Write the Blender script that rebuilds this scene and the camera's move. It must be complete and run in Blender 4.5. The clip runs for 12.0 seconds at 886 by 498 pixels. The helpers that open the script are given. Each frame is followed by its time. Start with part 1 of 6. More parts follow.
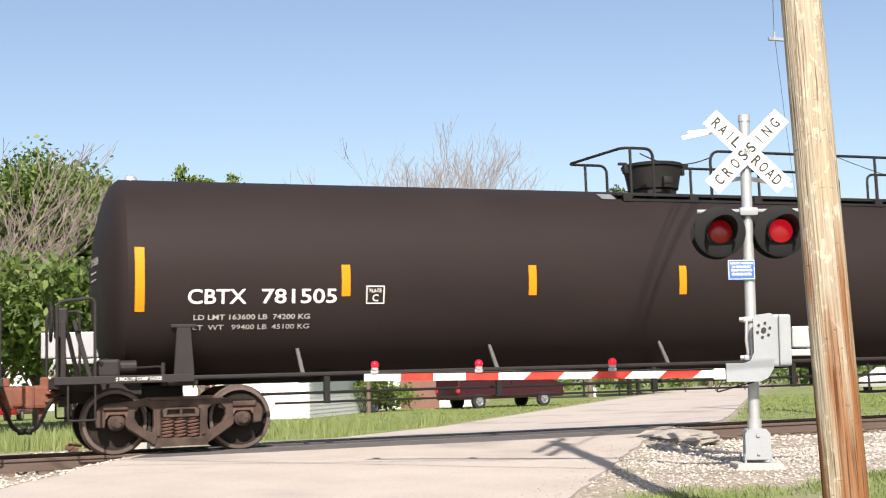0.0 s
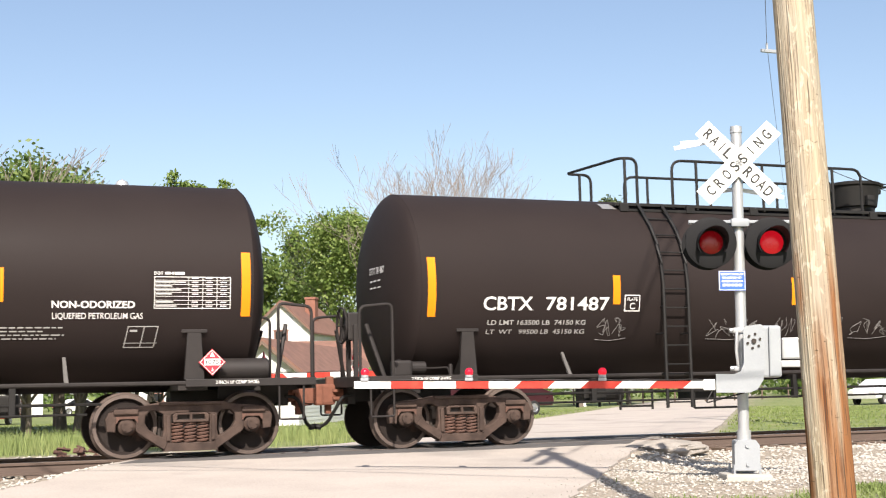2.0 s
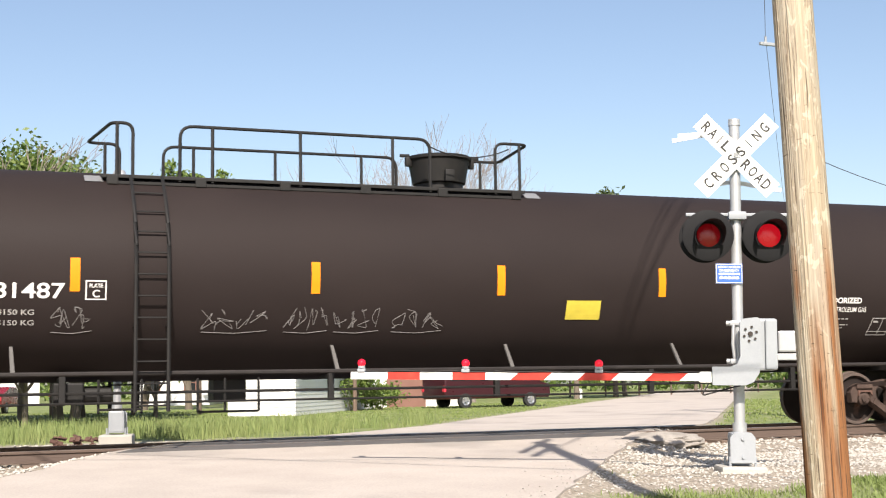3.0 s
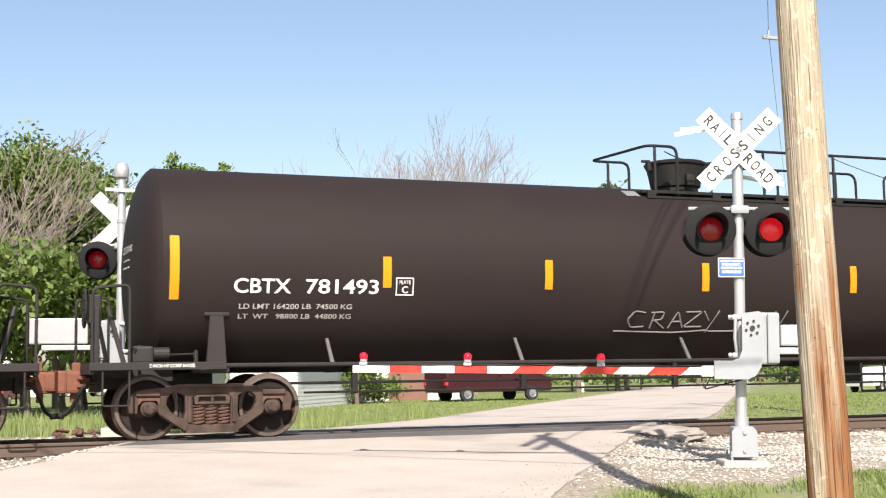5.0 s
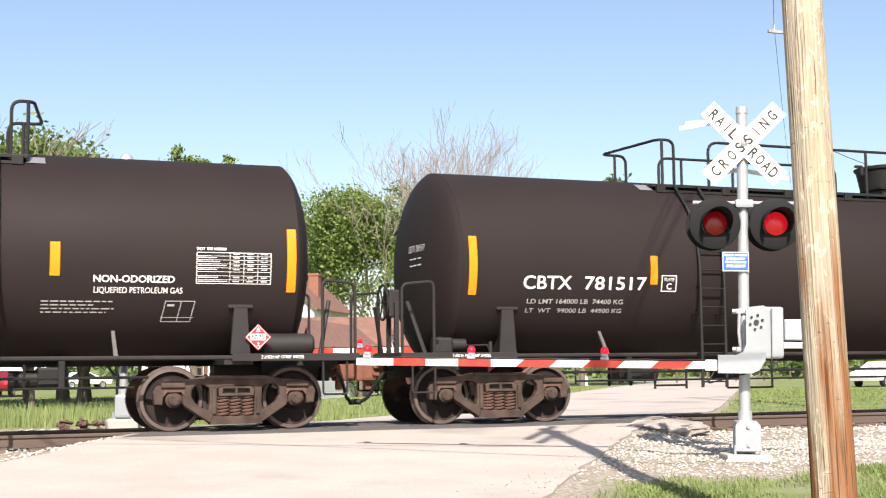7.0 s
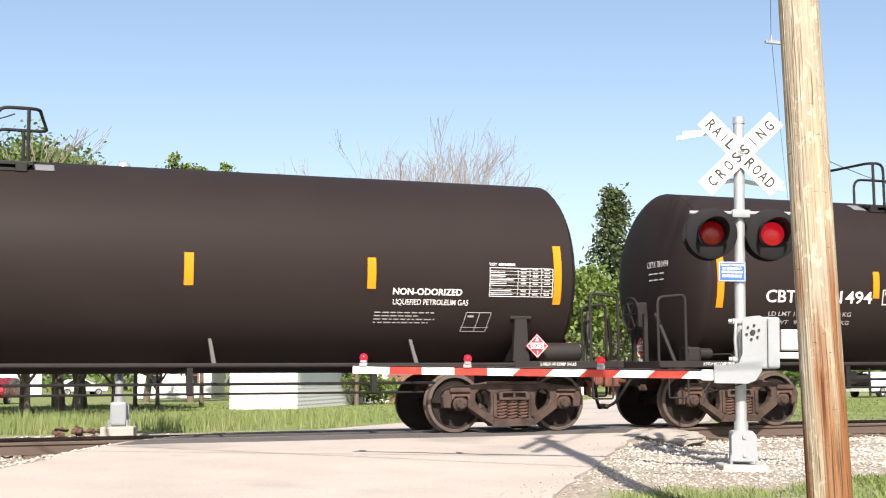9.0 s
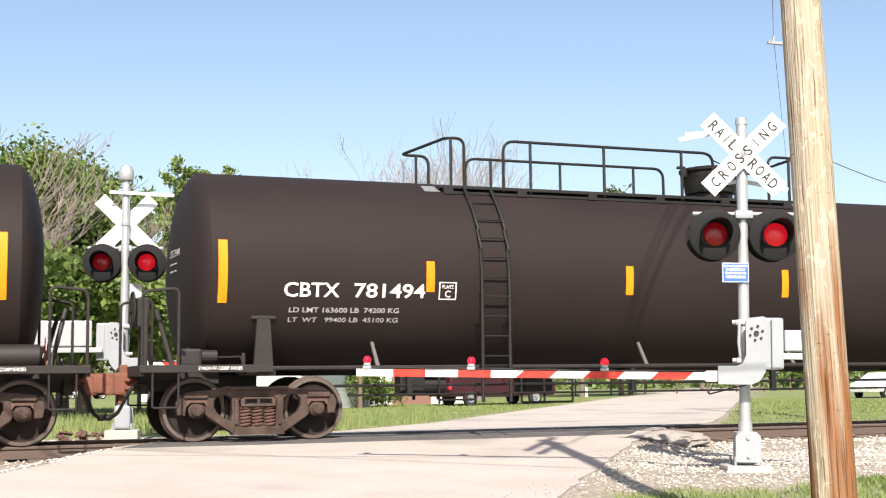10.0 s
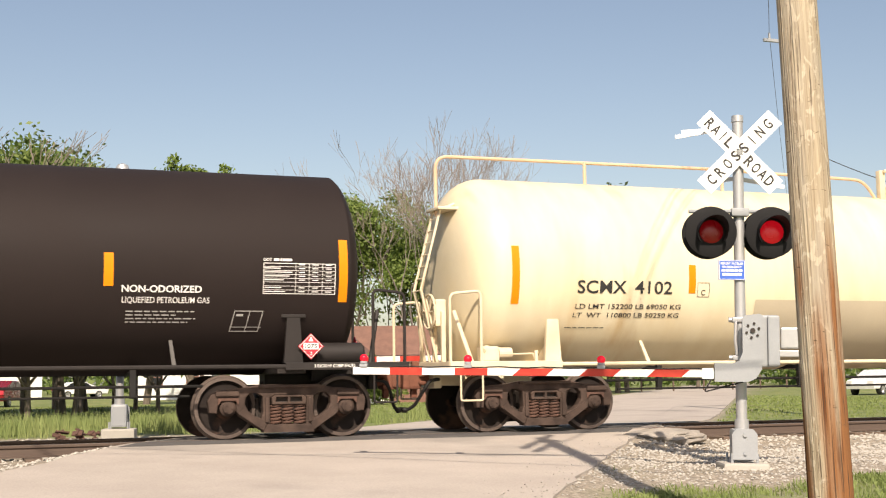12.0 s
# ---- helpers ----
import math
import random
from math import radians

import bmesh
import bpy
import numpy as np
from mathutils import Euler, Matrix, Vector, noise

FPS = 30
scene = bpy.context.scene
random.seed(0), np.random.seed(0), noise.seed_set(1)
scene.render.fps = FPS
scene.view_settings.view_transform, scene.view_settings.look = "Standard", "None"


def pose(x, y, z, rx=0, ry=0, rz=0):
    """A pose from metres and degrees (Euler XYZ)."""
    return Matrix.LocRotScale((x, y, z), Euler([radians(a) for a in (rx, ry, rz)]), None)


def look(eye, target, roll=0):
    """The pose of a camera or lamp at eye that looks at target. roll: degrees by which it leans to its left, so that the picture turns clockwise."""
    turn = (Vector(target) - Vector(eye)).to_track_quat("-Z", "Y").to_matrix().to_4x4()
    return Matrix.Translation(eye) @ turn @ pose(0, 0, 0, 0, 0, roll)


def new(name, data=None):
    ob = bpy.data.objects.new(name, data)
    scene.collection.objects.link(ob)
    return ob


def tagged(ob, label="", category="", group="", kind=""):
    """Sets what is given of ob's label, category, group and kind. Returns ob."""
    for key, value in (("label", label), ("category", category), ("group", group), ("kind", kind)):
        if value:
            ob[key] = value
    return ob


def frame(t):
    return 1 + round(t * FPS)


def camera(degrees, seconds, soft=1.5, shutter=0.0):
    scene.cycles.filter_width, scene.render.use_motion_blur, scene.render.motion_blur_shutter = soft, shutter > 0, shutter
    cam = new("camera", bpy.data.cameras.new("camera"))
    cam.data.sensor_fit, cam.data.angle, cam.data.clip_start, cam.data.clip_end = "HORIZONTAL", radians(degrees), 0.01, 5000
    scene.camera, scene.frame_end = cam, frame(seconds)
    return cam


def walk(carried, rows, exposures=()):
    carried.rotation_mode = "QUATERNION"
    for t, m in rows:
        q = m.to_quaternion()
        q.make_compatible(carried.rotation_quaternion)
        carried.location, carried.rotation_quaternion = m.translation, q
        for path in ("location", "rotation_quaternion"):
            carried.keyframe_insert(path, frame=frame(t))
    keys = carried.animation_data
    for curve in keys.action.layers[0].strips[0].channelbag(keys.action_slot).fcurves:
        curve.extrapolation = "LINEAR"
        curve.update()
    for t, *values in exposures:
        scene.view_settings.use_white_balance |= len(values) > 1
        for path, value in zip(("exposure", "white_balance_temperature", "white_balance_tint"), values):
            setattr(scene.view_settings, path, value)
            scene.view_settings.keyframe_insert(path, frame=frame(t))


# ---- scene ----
EYE = (-2.124, -19.467, 0.813)
cam = camera(38.42, 12.0, soft=1.15, shutter=0.05)
# seconds, yaw, pitch, roll of the hand-held camera on its spot
TURNS = [
    (0.0, -20.24, 6.16, 1.84),
    (0.5, -20.37, 6.42, 1.59),
    (1.0, -20.52, 6.59, 0.83),
    (1.5, -20.57, 6.56, 1.02),
    (2.0, -20.64, 6.51, 1.30),
    (2.5, -20.77, 6.32, 0.99),
    (4.5, -20.69, 5.89, 1.14),
    (5.0, -20.65, 5.82, 0.88),
    (5.5, -20.57, 5.76, 0.64),
    (6.0, -20.54, 5.71, 0.71),
    (6.5, -20.53, 5.65, 0.77),
    (7.0, -20.46, 5.51, 0.65),
    (9.0, -20.61, 5.90, 0.41),
    (9.5, -20.57, 6.04, 0.54),
    (10.0, -20.47, 6.00, 0.64),
    (10.5, -20.42, 5.83, 0.58),
    (11.0, -20.48, 5.74, 0.53),
    (11.5, -20.58, 5.83, 1.16),
    (12.0, -20.63, 5.91, 0.77),
]
walk(cam, [(t, pose(*EYE, 90 + p, 0, y) @ pose(0, 0, 0, 0, 0, -r)) for t, y, p, r in TURNS],
     exposures=[(0.0, 0.78, 6700, 13), (0.5, 0.88, 6700, 13), (1.5, 0.91, 6700, 13), (2.5, 0.83, 6700, 13), (5.0, 0.89, 6700, 13), (6.5, 0.96, 6600, 13), (7.2, 0.97, 6600, 13), (9.5, 0.89, 6700, 13),
                (10.5, 1.00, 6600, 13), (11.2, 0.98, 6700, 13), (11.6, 0.80, 7000, 14), (12.0, 0.48, 7500, 15)])

# ---- world and sun ----
SUN_TURN, SUN_HEIGHT = 16.5, 41.5      # shadows fall this far right of +y; height over the horizon
world = bpy.data.worlds.new("world")
scene.world = world
world.use_nodes = True
wn = world.node_tree
sky = wn.nodes.new("ShaderNodeTexSky")
sky.sky_type = "NISHITA"
sky.sun_disc = False
sky.sun_elevation = radians(SUN_HEIGHT)
sky.sun_rotation = radians(180 + SUN_TURN)
sky.air_density, sky.dust_density, sky.ozone_density = 1.0, 1.5, 0.6
wn.links.new(sky.outputs[0], wn.nodes["Background"].inputs[0])
wn.nodes["Background"].inputs[1].default_value = 0.098
sun = new("sun", bpy.data.lights.new("sun", "SUN"))
sun.data.energy, sun.data.angle, sun.data.color = 4.9, radians(0.55), (1.0, 0.94, 0.85)
a, e = radians(SUN_TURN), radians(SUN_HEIGHT)
sun.matrix_world = look((0, 0, 30), (math.sin(a) * math.cos(e), math.cos(a) * math.cos(e), 30 - math.sin(e)))


# ---- materials ----
def material(name, base, rough=0.6, metal=0.0, second=None, scale=6.0, fine=60.0, amount=0.5, bump=0.15,
             stretch=(1, 1, 1), grain=0.12, glow=None, glow_strength=0.0, third=None, third_scale=1.3, third_cut=0.6, sheen=0.5):
    """Two scales of noise between base and second, fine grain, optional large patches of a third colour."""
    m = bpy.data.materials.new(name)
    m.use_nodes = True
    t = m.node_tree
    b = t.nodes["Principled BSDF"]
    co = t.nodes.new("ShaderNodeTexCoord")
    mp = t.nodes.new("ShaderNodeMapping")
    mp.inputs["Scale"].default_value = stretch
    t.links.new(co.outputs["Object"], mp.inputs[0])

    def noisy(s, detail=4.0):
        n = t.nodes.new("ShaderNodeTexNoise")
        n.inputs["Scale"].default_value, n.inputs["Detail"].default_value = s, detail
        t.links.new(mp.outputs[0], n.inputs[0])
        return n.outputs[0]

    def mix(fac, c1, c2, mode="MIX"):
        n = t.nodes.new("ShaderNodeMix")
        n.data_type, n.blend_type = "RGBA", mode
        for sock, val in ((n.inputs[0], fac), (n.inputs[6], c1), (n.inputs[7], c2)):
            if isinstance(val, (tuple, list)):
                sock.default_value = (*val, 1)
            elif isinstance(val, (int, float)):
                sock.default_value = val
            else:
                t.links.new(val, sock)
        return n.outputs[2]

    def ramp(src, lo, hi, top=1.0):
        n = t.nodes.new("ShaderNodeMapRange")
        n.inputs[1].default_value, n.inputs[2].default_value, n.inputs[4].default_value = lo, hi, top
        t.links.new(src, n.inputs[0])
        return n.outputs[0]

    second = second or tuple(c * 0.7 for c in base)
    big, small = noisy(scale), noisy(fine, 2.0)
    col = mix(ramp(big, 0.35, 0.7, amount), base, second)
    if third:
        col = mix(ramp(noisy(third_scale, 6.0), third_cut - 0.06, third_cut + 0.06, 0.85), col, third)
    col = mix(ramp(small, 0.3, 0.7, grain), col, tuple(c * 0.45 for c in base))
    t.links.new(col, b.inputs["Base Color"])
    rr = t.nodes.new("ShaderNodeMapRange")
    rr.inputs[3].default_value, rr.inputs[4].default_value = max(rough - 0.1, 0.03), min(rough + 0.12, 1)
    t.links.new(big, rr.inputs[0])
    t.links.new(rr.outputs[0], b.inputs["Roughness"])
    b.inputs["Metallic"].default_value = metal
    b.inputs["Specular IOR Level"].default_value = sheen
    if bump:
        n = t.nodes.new("ShaderNodeBump")
        n.inputs["Strength"].default_value, n.inputs["Distance"].default_value = bump, 0.01
        t.links.new(small, n.inputs["Height"])
        t.links.new(n.outputs[0], b.inputs["Normal"])
    if glow:
        b.inputs["Emission Color"].default_value = (*glow, 1)
        b.inputs["Emission Strength"].default_value = glow_strength
    return m


TANK = material("tank_paint", (0.0205, 0.0152, 0.0145), 0.62, sheen=0.12, second=(0.0245, 0.0182, 0.0172), scale=1.2, fine=160, amount=0.7,
                bump=0.04, grain=0.1, stretch=(0.6, 1, 1))
DARK = material("dark_paint", (0.020, 0.017, 0.0165), 0.6, sheen=0.3, second=(0.032, 0.027, 0.025), scale=5, bump=0.08)
BLACKM = material("black_steel", (0.011, 0.0105, 0.0105), 0.6, sheen=0.3, second=(0.02, 0.018, 0.016), scale=6)
RUST = material("rusty_casting", (0.082, 0.054, 0.043), 0.8, sheen=0.3, second=(0.034, 0.023, 0.019), scale=5, fine=45, amount=0.9, bump=0.4, grain=0.35)
BOLSTER = material("dark_casting", (0.035, 0.026, 0.022), 0.75, second=(0.03, 0.024, 0.02), scale=6, bump=0.3)
SPRING = material("rusty_spring", (0.115, 0.058, 0.042), 0.8, second=(0.06, 0.035, 0.028), scale=9, bump=0.3, grain=0.3)
COUPLER = material("red_rust", (0.20, 0.075, 0.045), 0.85, second=(0.11, 0.045, 0.03), scale=8, bump=0.4, grain=0.3)
# steel colour lowered to hold the shade under the tank; third colour is rust
SHADED_WHEEL = material("shade_darkened_wheel_steel", (0.018, 0.012, 0.010), 0.75, sheen=0.3, second=(0.012, 0.009, 0.008), scale=5, bump=0.25,
                 third=(0.13, 0.068, 0.046), third_scale=2.1, third_cut=0.60)
TREAD = material("wheel_tread", (0.125, 0.094, 0.08), 0.55, 0.3, second=(0.06, 0.045, 0.039), scale=9)
ORANGE = material("orange_reflective_tape", (0.74, 0.235, 0.008), 0.5, sheen=0.2, second=(0.68, 0.21, 0.007), scale=9, bump=0.02, grain=0.03)
LETTER = material("white_lettering", (0.78, 0.77, 0.75), 0.6, second=(0.6, 0.59, 0.57), scale=12, bump=0, grain=0.05)
STRUTGREY = material("strut_grey", (0.10, 0.095, 0.09), 0.7, second=(0.07, 0.065, 0.06), scale=8)
FADED = material("faded_lettering", (0.42, 0.41, 0.40), 0.7, second=(0.28, 0.27, 0.26), scale=14, bump=0, grain=0.1)
CHALK = material("grey_chalk", (0.20, 0.19, 0.185), 0.9, second=(0.09, 0.085, 0.08), scale=20, bump=0, grain=0.2)
BRIGHT = material("bare_steel", (0.5, 0.49, 0.47), 0.4, 0.7, second=(0.35, 0.34, 0.33), scale=10)
CREAM = material("cream_paint", (0.74, 0.66, 0.48), 0.5, second=(0.66, 0.55, 0.36), scale=1.6, fine=90, amount=0.8, bump=0.05,
                 third=(0.60, 0.44, 0.24), third_scale=0.9, third_cut=0.66, stretch=(1.6, 0.6, 0.5))
CREAM2 = material("cream_fittings", (0.72, 0.63, 0.46), 0.5, second=(0.55, 0.40, 0.26), scale=3, bump=0.1)
BLACKTEXT = material("black_lettering", (0.025, 0.025, 0.025), 0.6, bump=0)
GALV = material("galvanised_steel", (0.46, 0.47, 0.48), 0.45, 0.45, second=(0.36, 0.37, 0.38), scale=7, fine=70, bump=0.05)
GREYPAINT = material("grey_enamel", (0.31, 0.33, 0.35), 0.5, second=(0.25, 0.27, 0.29), scale=5, bump=0.05)
SIGNWHITE = material("white_sheeting", (0.82, 0.82, 0.80), 0.5, second=(0.76, 0.76, 0.73), scale=8, bump=0, grain=0.03)
SIGNBLUE = material("blue_sheeting", (0.03, 0.12, 0.55), 0.45, bump=0, grain=0.03)
GATERED = material("red_sheeting", (0.44, 0.022, 0.012), 0.5, second=(0.52, 0.06, 0.03), scale=9, bump=0, grain=0.05)
PLACRED = material("placard_red", (0.55, 0.03, 0.05), 0.5, bump=0, grain=0.05)
SIGNALBLACK = material("signal_black", (0.009, 0.009, 0.010), 0.7, sheen=0.2, second=(0.013, 0.013, 0.014), scale=8, bump=0.05)
LENSLIT = material("lit_red_lens", (0.20, 0.004, 0.006), 0.25, glow=(1.0, 0.012, 0.03), glow_strength=0.26, bump=0.1, fine=90)
LENSDIM = material("red_lens", (0.12, 0.003, 0.004), 0.25, glow=(1.0, 0.012, 0.03), glow_strength=0.05, bump=0.1, fine=90)
BULB = material("gate_lamp_red", (0.62, 0.01, 0.03), 0.15, glow=(1.0, 0.01, 0.03), glow_strength=0.3, bump=0)


def pole_material():
    """Sun-bleached pole: long grain, drying cracks, pale flecks and a reddish stain running up from the foot."""
    m = bpy.data.materials.new("weathered_pole")
    m.use_nodes = True
    t = m.node_tree
    b = t.nodes["Principled BSDF"]
    b.inputs["Roughness"].default_value = 0.9
    b.inputs["Specular IOR Level"].default_value = 0.2
    co = t.nodes.new("ShaderNodeTexCoord")

    def noisy(stretch, detail=4.0, distort=0.0):
        mp = t.nodes.new("ShaderNodeMapping")
        mp.inputs["Scale"].default_value = stretch
        t.links.new(co.outputs["Object"], mp.inputs[0])
        n = t.nodes.new("ShaderNodeTexNoise")
        n.inputs["Scale"].default_value, n.inputs["Detail"].default_value, n.inputs["Distortion"].default_value = 1.0, detail, distort
        t.links.new(mp.outputs[0], n.inputs[0])
        return n.outputs[0]

    def band(src, lo, hi, a=0.0, z=1.0):
        n = t.nodes.new("ShaderNodeMapRange")
        for i, v in enumerate((lo, hi, a, z)):
            n.inputs[i + 1].default_value = v
        t.links.new(src, n.inputs[0])
        return n.outputs[0]

    def times(p, q, op="MULTIPLY"):
        n = t.nodes.new("ShaderNodeMath")
        n.operation, n.use_clamp = op, True
        t.links.new(p, n.inputs[0])
        t.links.new(q, n.inputs[1])
        return n.outputs[0]

    def mix(fac, p, q):
        n = t.nodes.new("ShaderNodeMix")
        n.data_type = "RGBA"
        t.links.new(fac, n.inputs[0])
        for sock, v in ((n.inputs[6], p), (n.inputs[7], q)):
            if isinstance(v, tuple):
                sock.default_value = (*v, 1)
            else:
                t.links.new(v, sock)
        return n.outputs[2]

    sep = t.nodes.new("ShaderNodeSeparateXYZ")
    t.links.new(co.outputs["Object"], sep.inputs[0])
    col = mix(band(noisy((70, 70, 1.6), 6, 0.5), 0.34, 0.68), (0.46, 0.39, 0.29), (0.30, 0.235, 0.165))
    col = mix(band(noisy((9, 9, 1.1), 4, 0.8), 0.45, 0.68, 0, 0.45), col, (0.37, 0.345, 0.30))
    # bare patches where the surface has peeled
    col = mix(band(noisy((14, 14, 7), 5, 1.6), 0.58, 0.62, 0, 0.6), col, (0.56, 0.49, 0.39))
    # creosote bleeding out of the lower pole, with pale dry streaks left in it
    low = band(sep.outputs[2], 1.35, 2.25, 1.0, 0.0)
    ragged = times(band(noisy((16, 16, 0.5), 5, 0.5), 0.36, 0.52), low)
    stain = times(band(noisy((5, 5, 0.35), 3, 0.4), 0.40, 0.52), times(ragged, low, "ADD"))
    col = mix(stain, col, (0.24, 0.105, 0.045))
    col = mix(times(stain, band(noisy((30, 30, 0.8), 4, 0.6), 0.53, 0.60, 0, 0.9)), col, (0.085, 0.030, 0.014))
    # long drying cracks and a few cross checks
    col = mix(band(noisy((95, 95, 1.3), 4, 0.6), 0.61, 0.65, 0, 0.85), col, (0.07, 0.045, 0.03))
    col = mix(band(noisy((7, 7, 26), 3, 2.2), 0.70, 0.72, 0, 0.8), col, (0.10, 0.065, 0.04))
    t.links.new(col, b.inputs["Base Color"])
    bp = t.nodes.new("ShaderNodeBump")
    bp.inputs["Strength"].default_value, bp.inputs["Distance"].default_value = 1.0, 0.02
    t.links.new(noisy((60, 60, 1.5), 6), bp.inputs["Height"])
    t.links.new(bp.outputs[0], b.inputs["Normal"])
    return m


POLEWOOD = pole_material()
WIRE = material("wire", (0.05, 0.05, 0.055), 0.5, bump=0)
CONCRETE = material("concrete", (0.42, 0.40, 0.36), 0.9, second=(0.34, 0.32, 0.28), scale=3, fine=50, bump=0.2)
ROADM = material("concrete_paving", (0.47, 0.42, 0.375), 0.92, sheen=0.2, second=(0.40, 0.355, 0.315), scale=0.9, fine=45, amount=0.9, bump=0.35, grain=0.35,
                 third=(0.27, 0.25, 0.23), third_scale=0.28, third_cut=0.62)
ASPHALT = material("asphalt_patch", (0.085, 0.08, 0.078), 0.9, second=(0.14, 0.13, 0.125), scale=2, fine=80, bump=0.4, grain=0.3)
RAILM = material("rail_side", (0.10, 0.07, 0.055), 0.8, second=(0.065, 0.045, 0.036), scale=4, fine=50, stretch=(0.3, 1, 1), bump=0.3)
RAILTOP = material("rail_head", (0.42, 0.40, 0.39), 0.3, 0.8, second=(0.34, 0.31, 0.29), scale=5, stretch=(0.1, 1, 1))
TIE = material("tie_wood", (0.17, 0.12, 0.09), 0.9, second=(0.10, 0.075, 0.06), scale=4, fine=30, stretch=(4, 0.5, 4), bump=0.5, grain=0.4)
STONE = material("ballast_stone", (0.46, 0.435, 0.39), 0.9, second=(0.28, 0.255, 0.22), scale=9, fine=70, bump=0.4, grain=0.25)
BLADE = material("grass_blade", (0.125, 0.175, 0.04), 0.7, second=(0.17, 0.205, 0.065), scale=1.5, fine=14, amount=0.9, bump=0)
STRAW = material("dry_weed", (0.21, 0.245, 0.085), 0.8, second=(0.12, 0.18, 0.05), scale=1.2, fine=12, amount=0.9, bump=0)


# ---- building helpers ----
def mesh_of(bm, name, mat, smooth=False):
    me = bpy.data.meshes.new(name)
    bmesh.ops.recalc_face_normals(bm, faces=bm.faces)
    bm.to_mesh(me)
    bm.free()
    if smooth:
        me.polygons.foreach_set("use_smooth", [True] * len(me.polygons))
        me.set_sharp_from_angle(angle=radians(38))
    for m in (mat if isinstance(mat, (list, tuple)) else [mat]):
        me.materials.append(m)
    return me


def part(name, bm, mat, parent, label="", smooth=False, at=None):
    ob = new(name, mesh_of(bm, name, mat, smooth))
    ob.parent = parent
    if at is not None:
        ob.matrix_basis = at
    return tagged(ob, label) if label else ob


def thing(name, bm, mat, label, category, at=None, smooth=False, group="", kind=""):
    ob = new(name, mesh_of(bm, name, mat, smooth))
    if at is not None:
        ob.matrix_basis = at
    return tagged(ob, label, category, group, kind)


def empty(name, at, label, category, group=""):
    ob = new(name)
    ob.matrix_basis = at
    return tagged(ob, label, category, group)


def box(bm, c, s, bevel=0.0, m=None, mi=0):
    r = bmesh.ops.create_cube(bm, size=1.0, matrix=Matrix.Translation(c) @ Matrix.Diagonal((*s, 1)))
    vs = r["verts"]
    fs = set(f for v in vs for f in v.link_faces)
    if bevel:
        es = list(set(e for v in vs for e in v.link_edges))
        out = bmesh.ops.bevel(bm, geom=es, offset=bevel, segments=2, affect="EDGES", profile=0.6)
        fs = set(out["faces"]) | set(f for f in fs if f.is_valid)
        vs = list(set(v for f in fs for v in f.verts))
    for f in fs:
        f.material_index = mi
    if m is not None:
        bmesh.ops.transform(bm, matrix=m, verts=vs)
    return vs


def tube(bm, p0, p1, r, n=10, r1=None, mi=0, caps=True):
    p0, p1 = Vector(p0), Vector(p1)
    d = p1 - p0
    m = Matrix.Translation((p0 + p1) / 2) @ d.to_track_quat("Z", "Y").to_matrix().to_4x4()
    out = bmesh.ops.create_cone(bm, cap_ends=caps, segments=n, radius1=r, radius2=r if r1 is None else r1, depth=d.length, matrix=m)
    for f in set(f for v in out["verts"] for f in v.link_faces):
        f.material_index = mi
    return out["verts"]


def rounded(points, radius, steps=5):
    """The points of a polyline with its inner corners rounded."""
    pts = [Vector(p) for p in points]
    out = [pts[0]]
    for a, b, c in zip(pts, pts[1:], pts[2:]):
        d1, d2 = (a - b), (c - b)
        r = min(radius, d1.length * 0.49, d2.length * 0.49)
        s, t = b + d1.normalized() * r, b + d2.normalized() * r
        for i in range(steps + 1):
            k = i / steps
            out.append(s * (1 - k) ** 2 + b * 2 * k * (1 - k) + t * k * k)
    out.append(pts[-1])
    return out


def pipe(bm, points, r, radius=0.0, n=8, mi=0):
    """A round bar bent along the points."""
    pts = rounded(points, radius) if radius else [Vector(p) for p in points]
    rings = []
    up = Vector((0.13, 0.31, 0.94))
    for i, p in enumerate(pts):
        d = (pts[min(i + 1, len(pts) - 1)] - pts[max(i - 1, 0)]).normalized()
        a = d.cross(up)
        if a.length < 0.05:
            a = d.cross(Vector((1, 0, 0)))
        a.normalize()
        b = d.cross(a)
        rings.append([bm.verts.new(p + r * (a * math.cos(2 * math.pi * k / n) + b * math.sin(2 * math.pi * k / n))) for k in range(n)])
    for r0, r1 in zip(rings, rings[1:]):
        for k in range(n):
            bm.faces.new((r0[k], r0[(k + 1) % n], r1[(k + 1) % n], r1[k])).material_index = mi
    for ring in (rings[0], rings[-1]):
        bm.faces.new(ring).material_index = mi


def revolve(bm, profile, n=48, axis="X", mi=0, at=None):
    """profile: (place on the axis, radius)."""
    rings, made = [], []
    for x, r in profile:
        if r < 1e-5:
            v = bm.verts.new((x, 0, 0))
            rings.append([v])
            made.append(v)
            continue
        ring = [bm.verts.new((x, r * math.cos(2 * math.pi * k / n), r * math.sin(2 * math.pi * k / n))) for k in range(n)]
        rings.append(ring)
        made += ring
    for a, b in zip(rings, rings[1:]):
        for k in range(n):
            k2 = (k + 1) % n
            if len(a) == 1 and len(b) == 1:
                continue
            if len(a) == 1:
                f = bm.faces.new((a[0], b[k], b[k2]))
            elif len(b) == 1:
                f = bm.faces.new((a[k], b[0], a[k2]))
            else:
                f = bm.faces.new((a[k], b[k], b[k2], a[k2]))
            f.material_index = mi
    turn = {"X": Matrix(), "Y": Matrix.Rotation(radians(90), 4, "Z"), "Z": Matrix.Rotation(radians(-90), 4, "Y")}[axis]
    bmesh.ops.transform(bm, matrix=(at or Matrix()) @ turn, verts=made)
    return made


